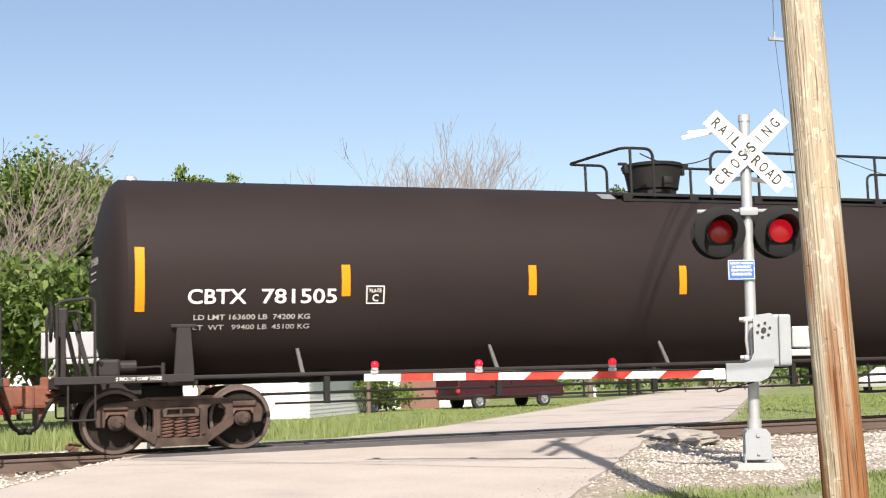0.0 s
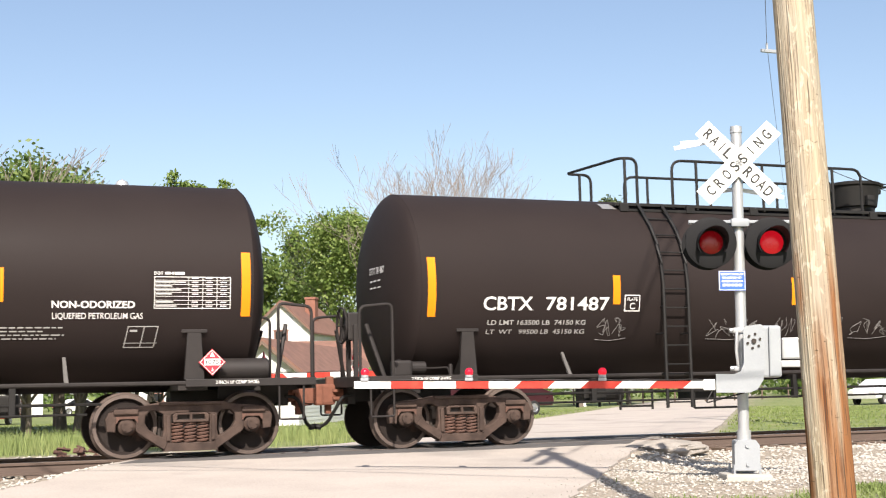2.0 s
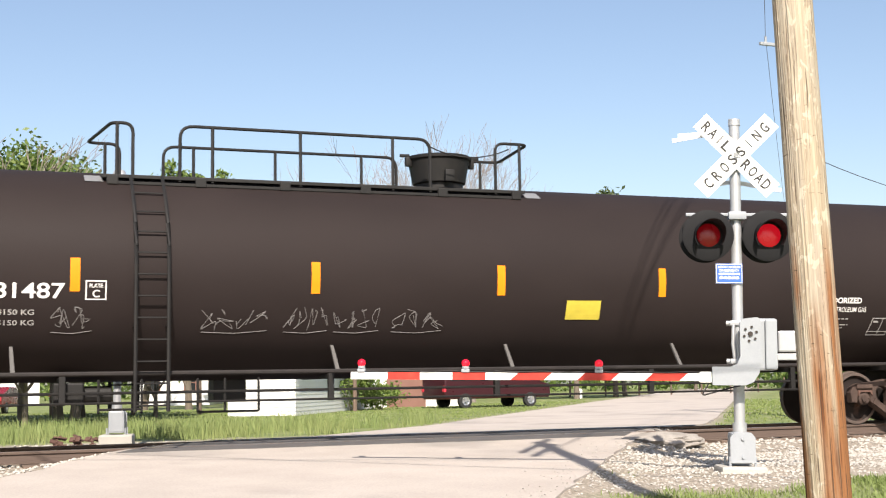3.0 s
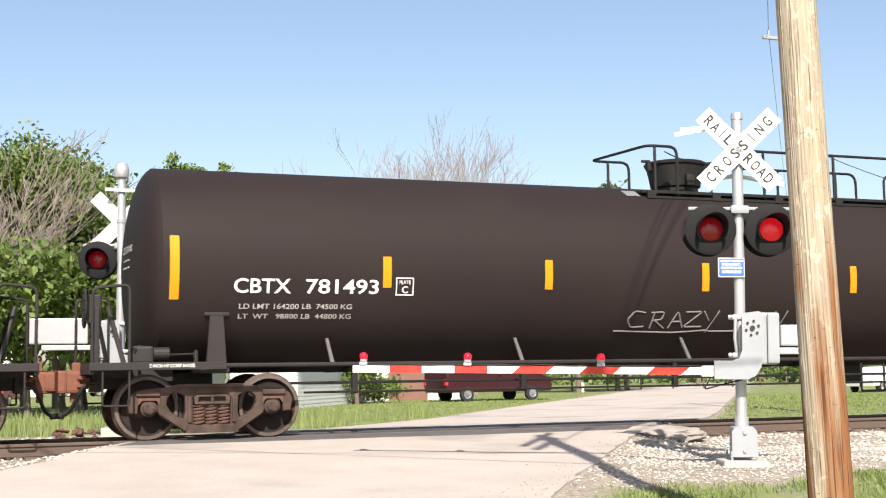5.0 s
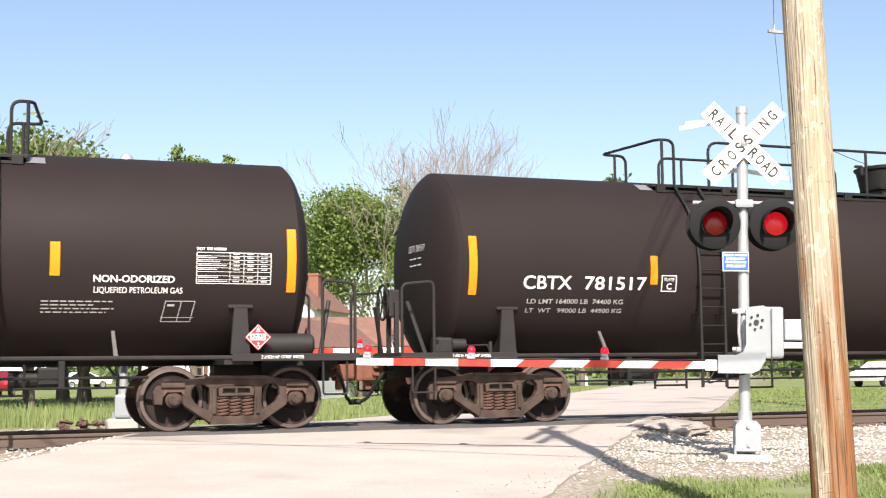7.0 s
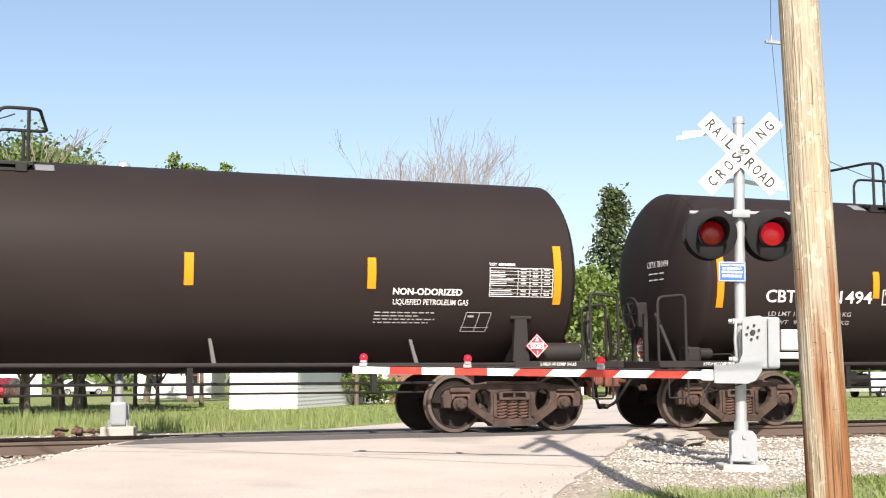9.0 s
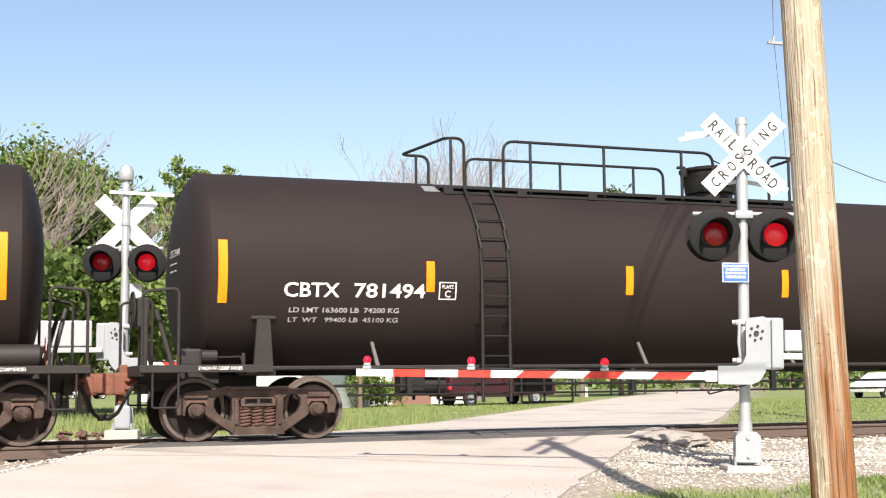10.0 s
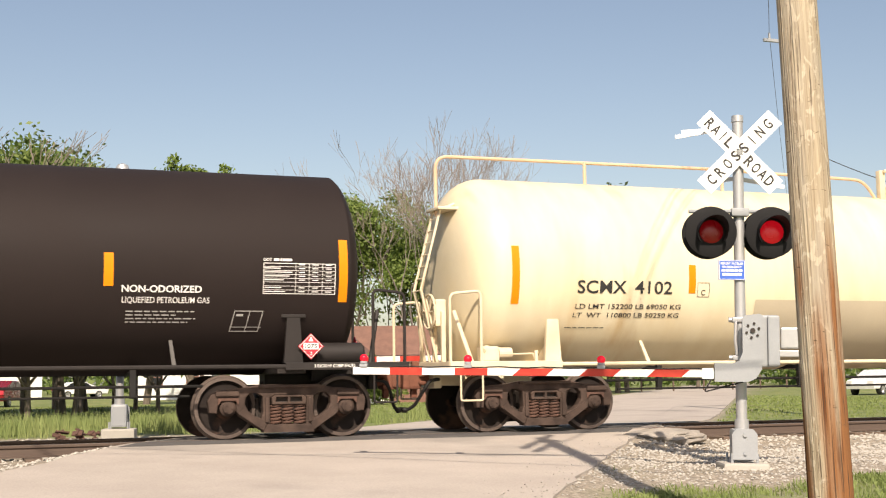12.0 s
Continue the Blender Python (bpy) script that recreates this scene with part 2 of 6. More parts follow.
def prism(bm, outline, y0, y1, mi=0, m=None):
    """An outline in x, z pushed from y0 to y1."""
    a = [bm.verts.new((x, y0, z)) for x, z in outline]
    b = [bm.verts.new((x, y1, z)) for x, z in outline]
    fs = [bm.faces.new(a), bm.faces.new(b[::-1])]
    for i in range(len(a)):
        j = (i + 1) % len(a)
        fs.append(bm.faces.new((a[i], b[i], b[j], a[j])))
    for f in fs:
        f.material_index = mi
    if m is not None:
        bmesh.ops.transform(bm, matrix=m, verts=a + b)
    return a + b


LETTERS = {}


def letters(text, bold=0.0):
    """Vertices in the unit square and faces of a line of writing, from the built-in font."""
    if (text, bold) not in LETTERS:
        cu = bpy.data.curves.new("writing", "FONT")
        cu.body, cu.resolution_u, cu.offset = text, 3, bold
        ob = bpy.data.objects.new("writing", cu)
        scene.collection.objects.link(ob)
        bpy.context.view_layer.update()
        me = bpy.data.meshes.new_from_object(ob.evaluated_get(bpy.context.evaluated_depsgraph_get()))
        vs = np.array([v.co[:2] for v in me.vertices])
        fs = [tuple(p.vertices) for p in me.polygons]
        bpy.data.objects.remove(ob)
        bpy.data.meshes.remove(me)
        vs = (vs - vs.min(0)) / np.maximum(vs.max(0) - vs.min(0), 1e-6)
        LETTERS[(text, bold)] = (vs, fs)
    return LETTERS[(text, bold)]


def write(bm, text, place, bold=0.0, mi=0):
    """place maps (u, v) in the unit square to a point."""
    vs, fs = letters(text, bold)
    made = [bm.verts.new(place(u, v)) for u, v in vs]
    for f in fs:
        try:
            bm.faces.new([made[i] for i in f]).material_index = mi
        except ValueError:
            pass


SURVEY = (0.0, -16.646, 0.831)      # origin from which bearings to far things are taken


def site(x, y, z=0.0, turn=0.0, lean=0.0, along=False):
    """A place on the site plan, whose grid is skew to the track; turn is that of the thing's x side, or of its y side."""
    a = radians(turn)
    dx, dy = (-math.sin(a), math.cos(a)) if along else (math.cos(a), math.sin(a))
    dx, dy = dx + 0.1363 * dy, 1.1695 * dy
    t = math.degrees(math.atan2(-dx, dy) if along else math.atan2(dy, dx))
    return pose(x + 0.1363 * y + 0.149, 1.1695 * y, z, 0, lean, t)


def spot(x, y):
    p = site(x, y).translation
    return p.x, p.y


# ---- tank cars ----
R, ZC = 1.592, 2.562          # tank radius and height of its axis over the rails
PITCH, TRUCK, SPEED = 20.976, 8.414, 8.266
HALF = PITCH / 2


def on_tank(x, z, out=0.008, side=-1):
    """The point of the tank's side at that height."""
    ang = math.asin(max(-1, min(1, (z - ZC) / R)))
    return Vector((x, side * (R + out) * math.cos(ang), ZC + (R + out) * math.sin(ang)))


def arc_patch(bm, x0, x1, z0, z1, out=0.006, n=6, lean=0.0, side=-1, mi=0):
    rows = []
    for i in range(n + 1):
        z = z0 + (z1 - z0) * i / n
        k = lean * (i / n)
        rows.append((bm.verts.new(on_tank(x0 + k, z, out, side)), bm.verts.new(on_tank(x1 + k, z, out, side))))
    for a, b in zip(rows, rows[1:]):
        bm.faces.new((a[0], a[1], b[1], b[0])).material_index = mi


def arc_frame(bm, x0, x1, z0, z1, w=0.015, lean=0.0, mi=0):
    arc_patch(bm, x0, x0 + w, z0, z1, lean=lean, mi=mi)
    arc_patch(bm, x1 - w, x1, z0, z1, lean=lean, mi=mi)
    arc_patch(bm, x0, x1, z0, z0 + w, n=1, mi=mi)
    arc_patch(bm, x0 + lean, x1 + lean, z1 - w, z1, n=1, mi=mi)


def tank_line(bm, text, x0, x1, z0, z1, bold=0.0, lean=0.0, side=-1, mi=0):
    write(bm, text, lambda u, v: on_tank((x0 + (x1 - x0) * u + lean * v) * (-side), z0 + (z1 - z0) * v, 0.009, side), bold, mi)


HEAD_L, HEAD_R, DISH = 9.19, 9.23, 0.42          # ends of the straight shell, depth of the dished heads


def dish(x0):
    lip = [(x0, R), (x0 + 0.003, R - 0.010)]
    return lip + [(x0 + 0.003 + DISH * (math.sin(t) - 0.14), (R - 0.010) * math.cos(t) / 0.990) for t in [radians(8 + 82 * k / 16) for k in range(17)]]


def tank_profile(round_head=False):
    if not round_head:
        return [(-x, r) for x, r in dish(HEAD_L)[::-1]] + [(x, R) for x in np.linspace(-8.8, 9.0, 15)] + dish(HEAD_R)
    head = [(9.10, R)] + [(9.10 + 0.69 * math.sin(t) ** 0.9, R * math.cos(t) ** 0.5) for t in [radians(a) for a in (3, 8, 15, 24, 34, 45, 56, 66, 75, 82, 87)]] + [(9.79, 0)]
    mid = [(x, R) for x in np.linspace(-9.0, 9.0, 15)]
    return [(-x, r) for x, r in head[::-1]] + mid + head


def wheelset():
    bm = bmesh.new()
    for s in (-1, 1):
        # from the back of the flange to the outer face: flange, tread, rim, dished plate, hub
        prof = [(0.67, 0), (0.67, 0.14), (0.685, 0.16), (0.685, 0.37), (0.675, 0.40), (0.675, 0.470), (0.688, 0.484), (0.708, 0.478), (0.722, 0.459),
                (0.80, 0.455), (0.812, 0.449), (0.815, 0.40), (0.80, 0.385), (0.755, 0.36), (0.74, 0.25), (0.77, 0.17), (0.815, 0.15), (0.815, 0.12), (0.815, 0)]
        vs = revolve(bm, [(s * x, r) for x, r in prof], 40, "Y")
    tube(bm, (0, -0.7, 0), (0, 0.7, 0), 0.085, 16)
    tube(bm, (0, -1.02, 0), (0, -0.8, 0), 0.07, 12)
    tube(bm, (0, 1.02, 0), (0, 0.8, 0), 0.07, 12)
    bm.normal_update()
    for f in bm.faces:
        c = f.calc_center_median()
        r = math.hypot(c.x, c.z)
        if r > 0.44 or (r > 0.36 and abs(c.y) > 0.795 and r > 0.395):
            f.material_index = 1
    return bm


def plate_with_holes(bm, outline, holes, y0, y1, bevel=0.0):
    """A thick plate in x, z with openings."""
    edges, loops = [], []
    for loop in (outline, *holes):
        vs = [bm.verts.new((x, y0, z)) for x, z in loop]
        loops.append(vs)
        edges += [bm.edges.new((vs[k], vs[(k + 1) % len(vs)])) for k in range(len(vs))]
    fs = [g for g in bmesh.ops.triangle_fill(bm, use_beauty=True, use_dissolve=False, edges=edges)["geom"] if isinstance(g, bmesh.types.BMFace)]
    copy = {v: bm.verts.new((v.co.x, y1, v.co.z)) for vs in loops for v in vs}
    for f in fs:
        bm.faces.new([copy[v] for v in reversed(f.verts)])
    rim = []
    for vs in loops:
        for k in range(len(vs)):
            a, b = vs[k], vs[(k + 1) % len(vs)]
            bm.faces.new((a, b, copy[b], copy[a]))
            rim.append(bm.edges.get((copy[a], copy[b])))
    if bevel:
        bmesh.ops.bevel(bm, geom=[e for e in rim if e], offset=bevel, segments=2, affect="EDGES", profile=0.5)


def side_frame(s):
    """A cast side frame: arched top chord, pedestal jaws over the bearings, two oval openings and the spring window."""
    bm = bmesh.new()
    half = [(0.36, 0.10), (0.72, 0.33), (0.765, 0.40), (0.775, 0.55), (1.03, 0.55), (1.05, 0.38), (1.16, 0.39), (1.185, 0.56), (1.14, 0.655), (1.02, 0.715), (0.66, 0.745), (0.46, 0.785)]
    outline = half + [(-x, z) for x, z in half[::-1]]
    oval = [(0.385, 0.615), (0.47, 0.665), (0.57, 0.665), (0.635, 0.60), (0.64, 0.50), (0.59, 0.41), (0.49, 0.335), (0.40, 0.30), (0.375, 0.40)]
    window = [(-0.265, 0.215), (0.265, 0.215), (0.275, 0.60), (0.20, 0.635), (-0.20, 0.635), (-0.275, 0.60)]
    plate_with_holes(bm, outline, [window, oval, [(-x, z) for x, z in oval]], s * 0.92, s * 1.055, 0.016)
    prism(bm, [(-0.38, 0.095), (0.38, 0.095), (0.34, 0.20), (-0.34, 0.20)], s * 0.88, s * 1.11)          # spring seat
    for k in (-1, 1):
        prism(bm, [(k * 0.745, 0.375), (k * 0.685, 0.455), (k * 0.335, 0.225), (k * 0.375, 0.125)], s * 1.05, s * 1.085)   # rib on the diagonal
        box(bm, (k * 0.905, s * 1.07, 0.665), (0.34, 0.05, 0.075), 0.015)
        box(bm, (k * 0.32, s * 1.065, 0.42), (0.055, 0.04, 0.36), 0.012)
    box(bm, (0, s * 1.0, 0.765), (0.9, 0.19, 0.05), 0.015)
    return bm


def spring_nest(s):
    bm = bmesh.new()
    for i, x in enumerate((-0.18, 0.0, 0.18)):
        pts = [(x + 0.078 * math.cos(t), s * 1.0 + 0.065 * math.sin(t), 0.205 + 0.29 * t / (2 * math.pi * 6)) for t in np.linspace(0, 2 * math.pi * 6, 72)]
        pipe(bm, pts, 0.018, n=5)
    return bm


def bolster_end(s):
    """Open-faced end of the bolster that rests on the springs."""
    bm = bmesh.new()
    outline = [(-0.25, 0.50), (0.25, 0.50), (0.26, 0.60), (0.21, 0.635), (-0.21, 0.635), (-0.26, 0.60)]
    pocket = [(0.02, 0.535), (0.20, 0.535), (0.19, 0.605), (0.02, 0.605)]
    plate_with_holes(bm, outline, [pocket, [(-x, z) for x, z in pocket]], s * 1.0, s * 1.10, 0.008)
    return bm


def bearing(s):
    bm = bmesh.new()
    revolve(bm, [(s * 0.93, 0), (s * 0.93, 0.12), (s * 1.03, 0.12), (s * 1.05, 0.10), (s * 1.06, 0.085), (s * 1.085, 0.08), (s * 1.09, 0.05), (s * 1.09, 0)], 20, "Y")
    for k in range(3):
        t = k * 2.094
        tube(bm, (0.05 * math.cos(t), s * 1.085, 0.05 * math.sin(t)), (0.05 * math.cos(t), s * 1.105, 0.05 * math.sin(t)), 0.014, 6)
    return bm


def adapter(s):
    bm = bmesh.new()
    prism(bm, [(-0.15, 0.50), (-0.15, 0.60), (0.15, 0.60), (0.15, 0.50), (0.10, 0.565), (-0.10, 0.565)], s * 0.93, s * 1.075)
    return bm


TRUCK_MESHES = {}


def shared(name, key, make, mat, parent, at=None, label="", smooth=False):
    """A part whose mesh is made once and shared by its likes."""
    if key not in TRUCK_MESHES:
        TRUCK_MESHES[key] = mesh_of(make(), name, mat, smooth)
    ob = new(name, TRUCK_MESHES[key])
    ob.parent = parent
    if at is not None:
        ob.matrix_basis = at
    return tagged(ob, label) if label else ob


def truck_core():
    bm = bmesh.new()
    prism(bm, [(-0.20, 0.42), (0.20, 0.42), (0.20, 0.62), (0.14, 0.70), (-0.14, 0.70), (-0.20, 0.62)], -1.03, 1.03)
    tube(bm, (0, 0, 0.68), (0, 0, 0.84), 0.20, 20)
    for k in (-1, 1):
        box(bm, (k * 0.36, 0, 0.36), (0.10, 1.5, 0.16), 0.02)
        for y in (-0.745, 0.745):
            box(bm, (k * 0.405, y, 0.44), (0.05, 0.09, 0.30), 0.015)
    return bm


def truck(car, x):
    t = shared("truck", "core", truck_core, BOLSTER, car, pose(x, 0, 0), "rusty brown cast steel wheel truck with coil springs")
    for s in (-1, 1):
        shared("side_frame", ("sf", s), lambda: side_frame(s), RUST, t, smooth=False)
        shared("spring_nest", ("sp", s), lambda: spring_nest(s), SPRING, t, label="rust-brown coil springs", smooth=True)
        shared("bolster_end", ("be", s), lambda: bolster_end(s), RUST, t)
        for k in (-1, 1):
            shared("adapter", ("ad", s), lambda: adapter(s), SPRING, t, pose(k * 0.889, 0, 0))
            shared("bearing_cap", ("bc", s), lambda: bearing(s), RUST, t, pose(k * 0.889, 0, 0.457), smooth=True)
    for k in (-1, 1):
        shared("wheelset", "ws", wheelset, [SHADED_WHEEL, TREAD], t, pose(k * 0.889, 0, 0.457), "steel wheels with rusty plates on an axle", True)
    return t


def coupler(s):
    bm = bmesh.new()
    x = lambda v: s * v
    box(bm, (x(9.95), 0, 0.86), (0.62, 0.22, 0.20), 0.03)
    box(bm, (x(10.28), 0, 0.87), (0.24, 0.34, 0.34), 0.05)
    box(bm, (x(10.42), s * -0.12, 0.88), (0.24, 0.16, 0.30), 0.05)
    box(bm, (x(10.44), s * 0.15, 0.87), (0.16, 0.10, 0.34), 0.04)
    box(bm, (x(10.22), 0, 1.08), (0.12, 0.10, 0.16), 0.02)
    box(bm, (x(10.25), 0, 0.64), (0.10, 0.10, 0.16), 0.02)
    for dz in (-0.06, 0.06):
        box(bm, (x(10.16), -0.19, 0.87 + dz), (0.12, 0.05, 0.05), 0.01)
    return bm


def air_hose(s):
    bm = bmesh.new()
    pipe(bm, [(s * 9.95, -0.42, 0.86), (s * 10.12, -0.42, 0.84), (s * 10.2, -0.4, 0.70), (s * 10.32, -0.22, 0.42), (s * 10.46, -0.1, 0.34), (s * 10.49, -0.08, 0.37)], 0.028, 0.08)
    tube(bm, (s * 10.40, -0.13, 0.36), (s * 10.49, -0.08, 0.37), 0.045, 8)
    return bm


def sill_beam(s, k):
    bm = bmesh.new()
    box(bm, (s * 9.22, k * 1.46, 1.075), (1.88, 0.07, 0.11), 0.008)
    return bm


def end_sill(s):
    bm = bmesh.new()
    box(bm, (s * 10.13, 0, 1.05), (0.07, 2.9, 0.16), 0.01)
    return bm


def end_deck(s):
    bm = bmesh.new()
    box(bm, (s * 9.8, 0, 1.10), (0.6, 2.86, 0.03), 0.006)
    return bm


def draft_sill(s):
    """Centre sill with the striker casting at its end."""
    bm = bmesh.new()
    box(bm, (s * 9.1, 0, 0.92), (1.7, 0.42, 0.34), 0.02)
    box(bm, (s * 9.95, 0, 0.93), (0.14, 0.66, 0.44), 0.02)
    return bm


def sill_gusset(s, y):
    bm = bmesh.new()
    prism(bm, [(s * 8.9, 1.06), (s * 10.1, 1.06), (s * 10.1, 0.96), (s * 8.9, 0.86)], y - 0.02, y + 0.02)
    return bm


def body_bolster(s):
    bm = bmesh.new()
    box(bm, (s * 8.41, 0, 1.02), (0.42, 2.6, 0.10), 0.01)
    return bm


def bolster_saddle(s, k):
    bm = bmesh.new()
    a = lambda v: s * v
    if k:
        # tapered upright plate, flat pad on the tank
        prism(bm, [(a(8.41) - 0.14, 1.13), (a(8.41) + 0.14, 1.13), (a(8.41) + 0.095, 1.80), (a(8.41) - 0.095, 1.80)], k * 1.36, k * 1.43)
        prism(bm, [(a(8.41) - 0.02, 1.13), (a(8.41) + 0.02, 1.13), (a(8.41) + 0.02, 1.80), (a(8.41) - 0.02, 1.80)], k * 0.75, k * 1.38)
        box(bm, (a(8.41), k * 1.385, 1.825), (0.36, 0.10, 0.05), 0.01)
    return bm


def end_rail(s, k):
    """Bent safety rail at a car end."""
    bm = bmesh.new()
    a = lambda v: s * v
    pipe(bm, [(a(9.62), k * 1.42, 1.12), (a(9.62), k * 1.42, 2.24), (a(10.12), k * 1.40, 2.19), (a(10.12), k * 1.40, 1.12)], 0.024, 0.1)
    return bm


def end_brace(s, k):
    bm = bmesh.new()
    tube(bm, (s * 9.66, k * 1.12, 1.12), (s * 9.86, k * 0.86, 1.95), 0.035, 8)
    return bm


def stirrup(s, k):
    bm = bmesh.new()
    a = lambda v: s * v
    pipe(bm, [(a(9.98), k * 1.46, 1.04), (a(9.98), k * 1.46, 0.52), (a(9.62), k * 1.46, 0.52), (a(9.62), k * 1.46, 1.04)], 0.016, 0.04)
    return bm


def platform(s):
    bm = bmesh.new()
    c = s * 2.17
    for y in (-0.87, 0.87):
        box(bm, (c, y, 4.00), (6.66, 0.05, 0.055), 0.008)
        box(bm, (c, y * 1.03, 3.90), (6.5, 0.04, 0.045), 0.006)
    for x in np.linspace(-1.0, 5.35, 6):
        for y in (-0.9, 0.9):
            box(bm, (s * x, y, 3.94), (0.16, 0.07, 0.14), 0.01)
    for y in (-0.79, -0.70, 0.70, 0.79):
        box(bm, (c, y, 4.01), (6.66, 0.06, 0.03))
    for x in np.linspace(-1.1, 5.45, 12):
        for y in (-0.74, 0.74):
            box(bm, (s * x, y, 3.985), (0.05, 0.26, 0.03))
    return bm


def top_rail(s):
    """Tall guard rails on both sides of the roof platform, with rounded ends."""
    bm = bmesh.new()
    r, zt, z0 = 0.026, 4.81, 3.95
    for y in (-0.86, 0.86):
        pipe(bm, [(s * 0.56, y, z0), (s * 0.56, y, zt), (s * 4.48, y, zt), (s * 4.48, y, z0)], r, 0.2)
        for x in (1.18, 2.66, 4.0):
            tube(bm, (s * x, y, z0), (s * x, y, zt), r, 8)
    return bm


def end_loop(s, x0, x1):
    """Rail loop round an end of the roof platform."""
    bm = bmesh.new()
    r, zt, z0 = 0.026, 4.81, 3.95
    pipe(bm, [(s * x0, -0.86, z0), (s * x0, -0.86, zt), (s * x1, -0.86, zt), (s * (x1 + (0.2 if x1 > 0 else -0.2)), 0.86, zt), (s * x0, 0.86, zt), (s * x0, 0.86, z0)], r, 0.16)
    for y in (-0.86, 0.86):
        tube(bm, (s * (x1 * 0.75 + x0 * 0.25), y, z0), (s * (x1 * 0.75 + x0 * 0.25), y, zt), r, 8)
    return bm


def bare_pad(x, k):
    bm = bmesh.new()
    if k:
        arc_patch(bm, x - 0.13, x + 0.13, 3.90, 4.02, 0.012, 3, side=k)
    return bm


def bonnet():
    bm = bmesh.new()
    revolve(bm, [(4.12, 0), (4.12, 0.40), (4.20, 0.40), (4.22, 0.44), (4.42, 0.475), (4.60, 0.51), (4.62, 0.545), (4.66, 0.55), (4.68, 0.52), (4.71, 0.36), (4.73, 0)], 40, "Z")
    for k in (-1, 1):
        box(bm, (k * 0.55, -0.05, 4.58), (0.10, 0.10, 0.16), 0.02)
        box(bm, (k * 0.61, -0.05, 4.68), (0.16, 0.06, 0.05), 0.01)
    box(bm, (0, -0.5, 4.3), (0.16, 0.10, 0.2), 0.02)
    return bm


def chain(s):
    bm = bmesh.new()
    for x0, x1 in ((-0.80, 0.62),):
        pts = [(s * (x0 + (x1 - x0) * k / 12), -0.86, 4.72 - 0.34 * (1 - (2 * k / 12 - 1) ** 2) * 0.5) for k in range(13)]
        pipe(bm, pts, 0.011, n=5)
    return bm


def ladder(s, k):
    bm = bmesh.new()
    xs = (s * 4.645, s * 5.095)
    for x in xs:
        pts = [(x, k * 0.92, 4.00)]
        pts += [on_tank(x, z, 0.07, k) for z in (3.75, 3.5, 3.2, 2.9, 2.6)]
        pts += [(x, k * 1.665, 2.3), (x, k * 1.655, 1.6), (x, k * 1.65, 0.53)]
        pipe(bm, pts, 0.028, n=6)
    z = 0.62
    while z < 3.9:
        p = on_tank(0, z, 0.07, k) if z > 2.56 else Vector((0, k * 1.66, z))
        tube(bm, (xs[0], p.y, z), (xs[1], p.y, z), 0.013, 6)
        z += 0.31
    for z in (2.9, 2.2, 1.75):
        for x in xs:
            p = on_tank(x, z, 0.0, k)
            tube(bm, p, (x, k * 1.67, z), 0.016, 6)
    pipe(bm, [(xs[0], k * 1.65, 1.08), (xs[0] - 0.02, k * 1.45, 1.08)], 0.02)
    pipe(bm, [(xs[1], k * 1.65, 1.08), (xs[1] + 0.02, k * 1.45, 1.08)], 0.02)
    return bm


def side_sill(k):
    bm = bmesh.new()
    pipe(bm, [(-8.3, k * 1.46, 1.075), (8.3, k * 1.46, 1.075)], 0.035, n=8)
    return bm


def sill_strut(k):
    bm = bmesh.new()
    lean = Matrix(((1, 0, 0, 0), (0, 1, -k * 0.66, 0), (0, 0, 1, 0), (0, 0, 0, 1)))
    prism(bm, [(-0.03, 0), (0.03, 0), (0.0, 0.42), (-0.045, 0.42)], k * 1.39, k * 1.43, m=lean)
    return bm


def underpipes(s):
    """Brake pipes along the car with their hangers, the sump and outlet guards under the tank."""
    bm = bmesh.new()
    for y in (-0.82, 0.75):
        pipe(bm, [(-7.2, y, 0.80), (7.2, y, 0.80)], 0.022, n=6)
    pipe(bm, [(-7.0, -0.86, 0.655), (7.0, -0.86, 0.655)], 0.018, n=6)
    for x in (-6.2, -3.4, -0.62, 2.1, 6.0):
        box(bm, (s * x, -0.82, 0.86), (0.09, 0.09, 0.46), 0.01)
        box(bm, (s * x, 0, 1.0), (0.09, 1.7, 0.07), 0.01)
    for x in (3.2, 3.7, 4.1, 4.9, 5.5):
        tube(bm, (s * x, -0.8, 1.0), (s * x, -0.8, 0.5), 0.02, 6)
    pipe(bm, [(s * 3.2, -0.8, 0.5), (s * 4.1, -0.8, 0.5)], 0.018, n=6)
    pipe(bm, [(s * 4.9, -0.8, 0.56), (s * 5.5, -0.8, 0.56)], 0.018, n=6)
    box(bm, (s * 3.5, 0.1, 0.85), (0.5, 0.5, 0.4), 0.03)
    box(bm, (s * 5.9, -0.55, 0.80), (0.42, 0.3, 0.32), 0.03)
    tube(bm, (s * 5.3, -0.45, 0.78), (s * 5.75, -0.45, 0.78), 0.13, 14)
    return bm


def shoe_stencil(x):
    bm = bmesh.new()
    write(bm, "2 INCH HF COMP SHOES", lambda u, v: Vector((x - 0.3 + 0.62 * u, -1.499, 1.055 + 0.05 * v)), 0.01)
    return bm


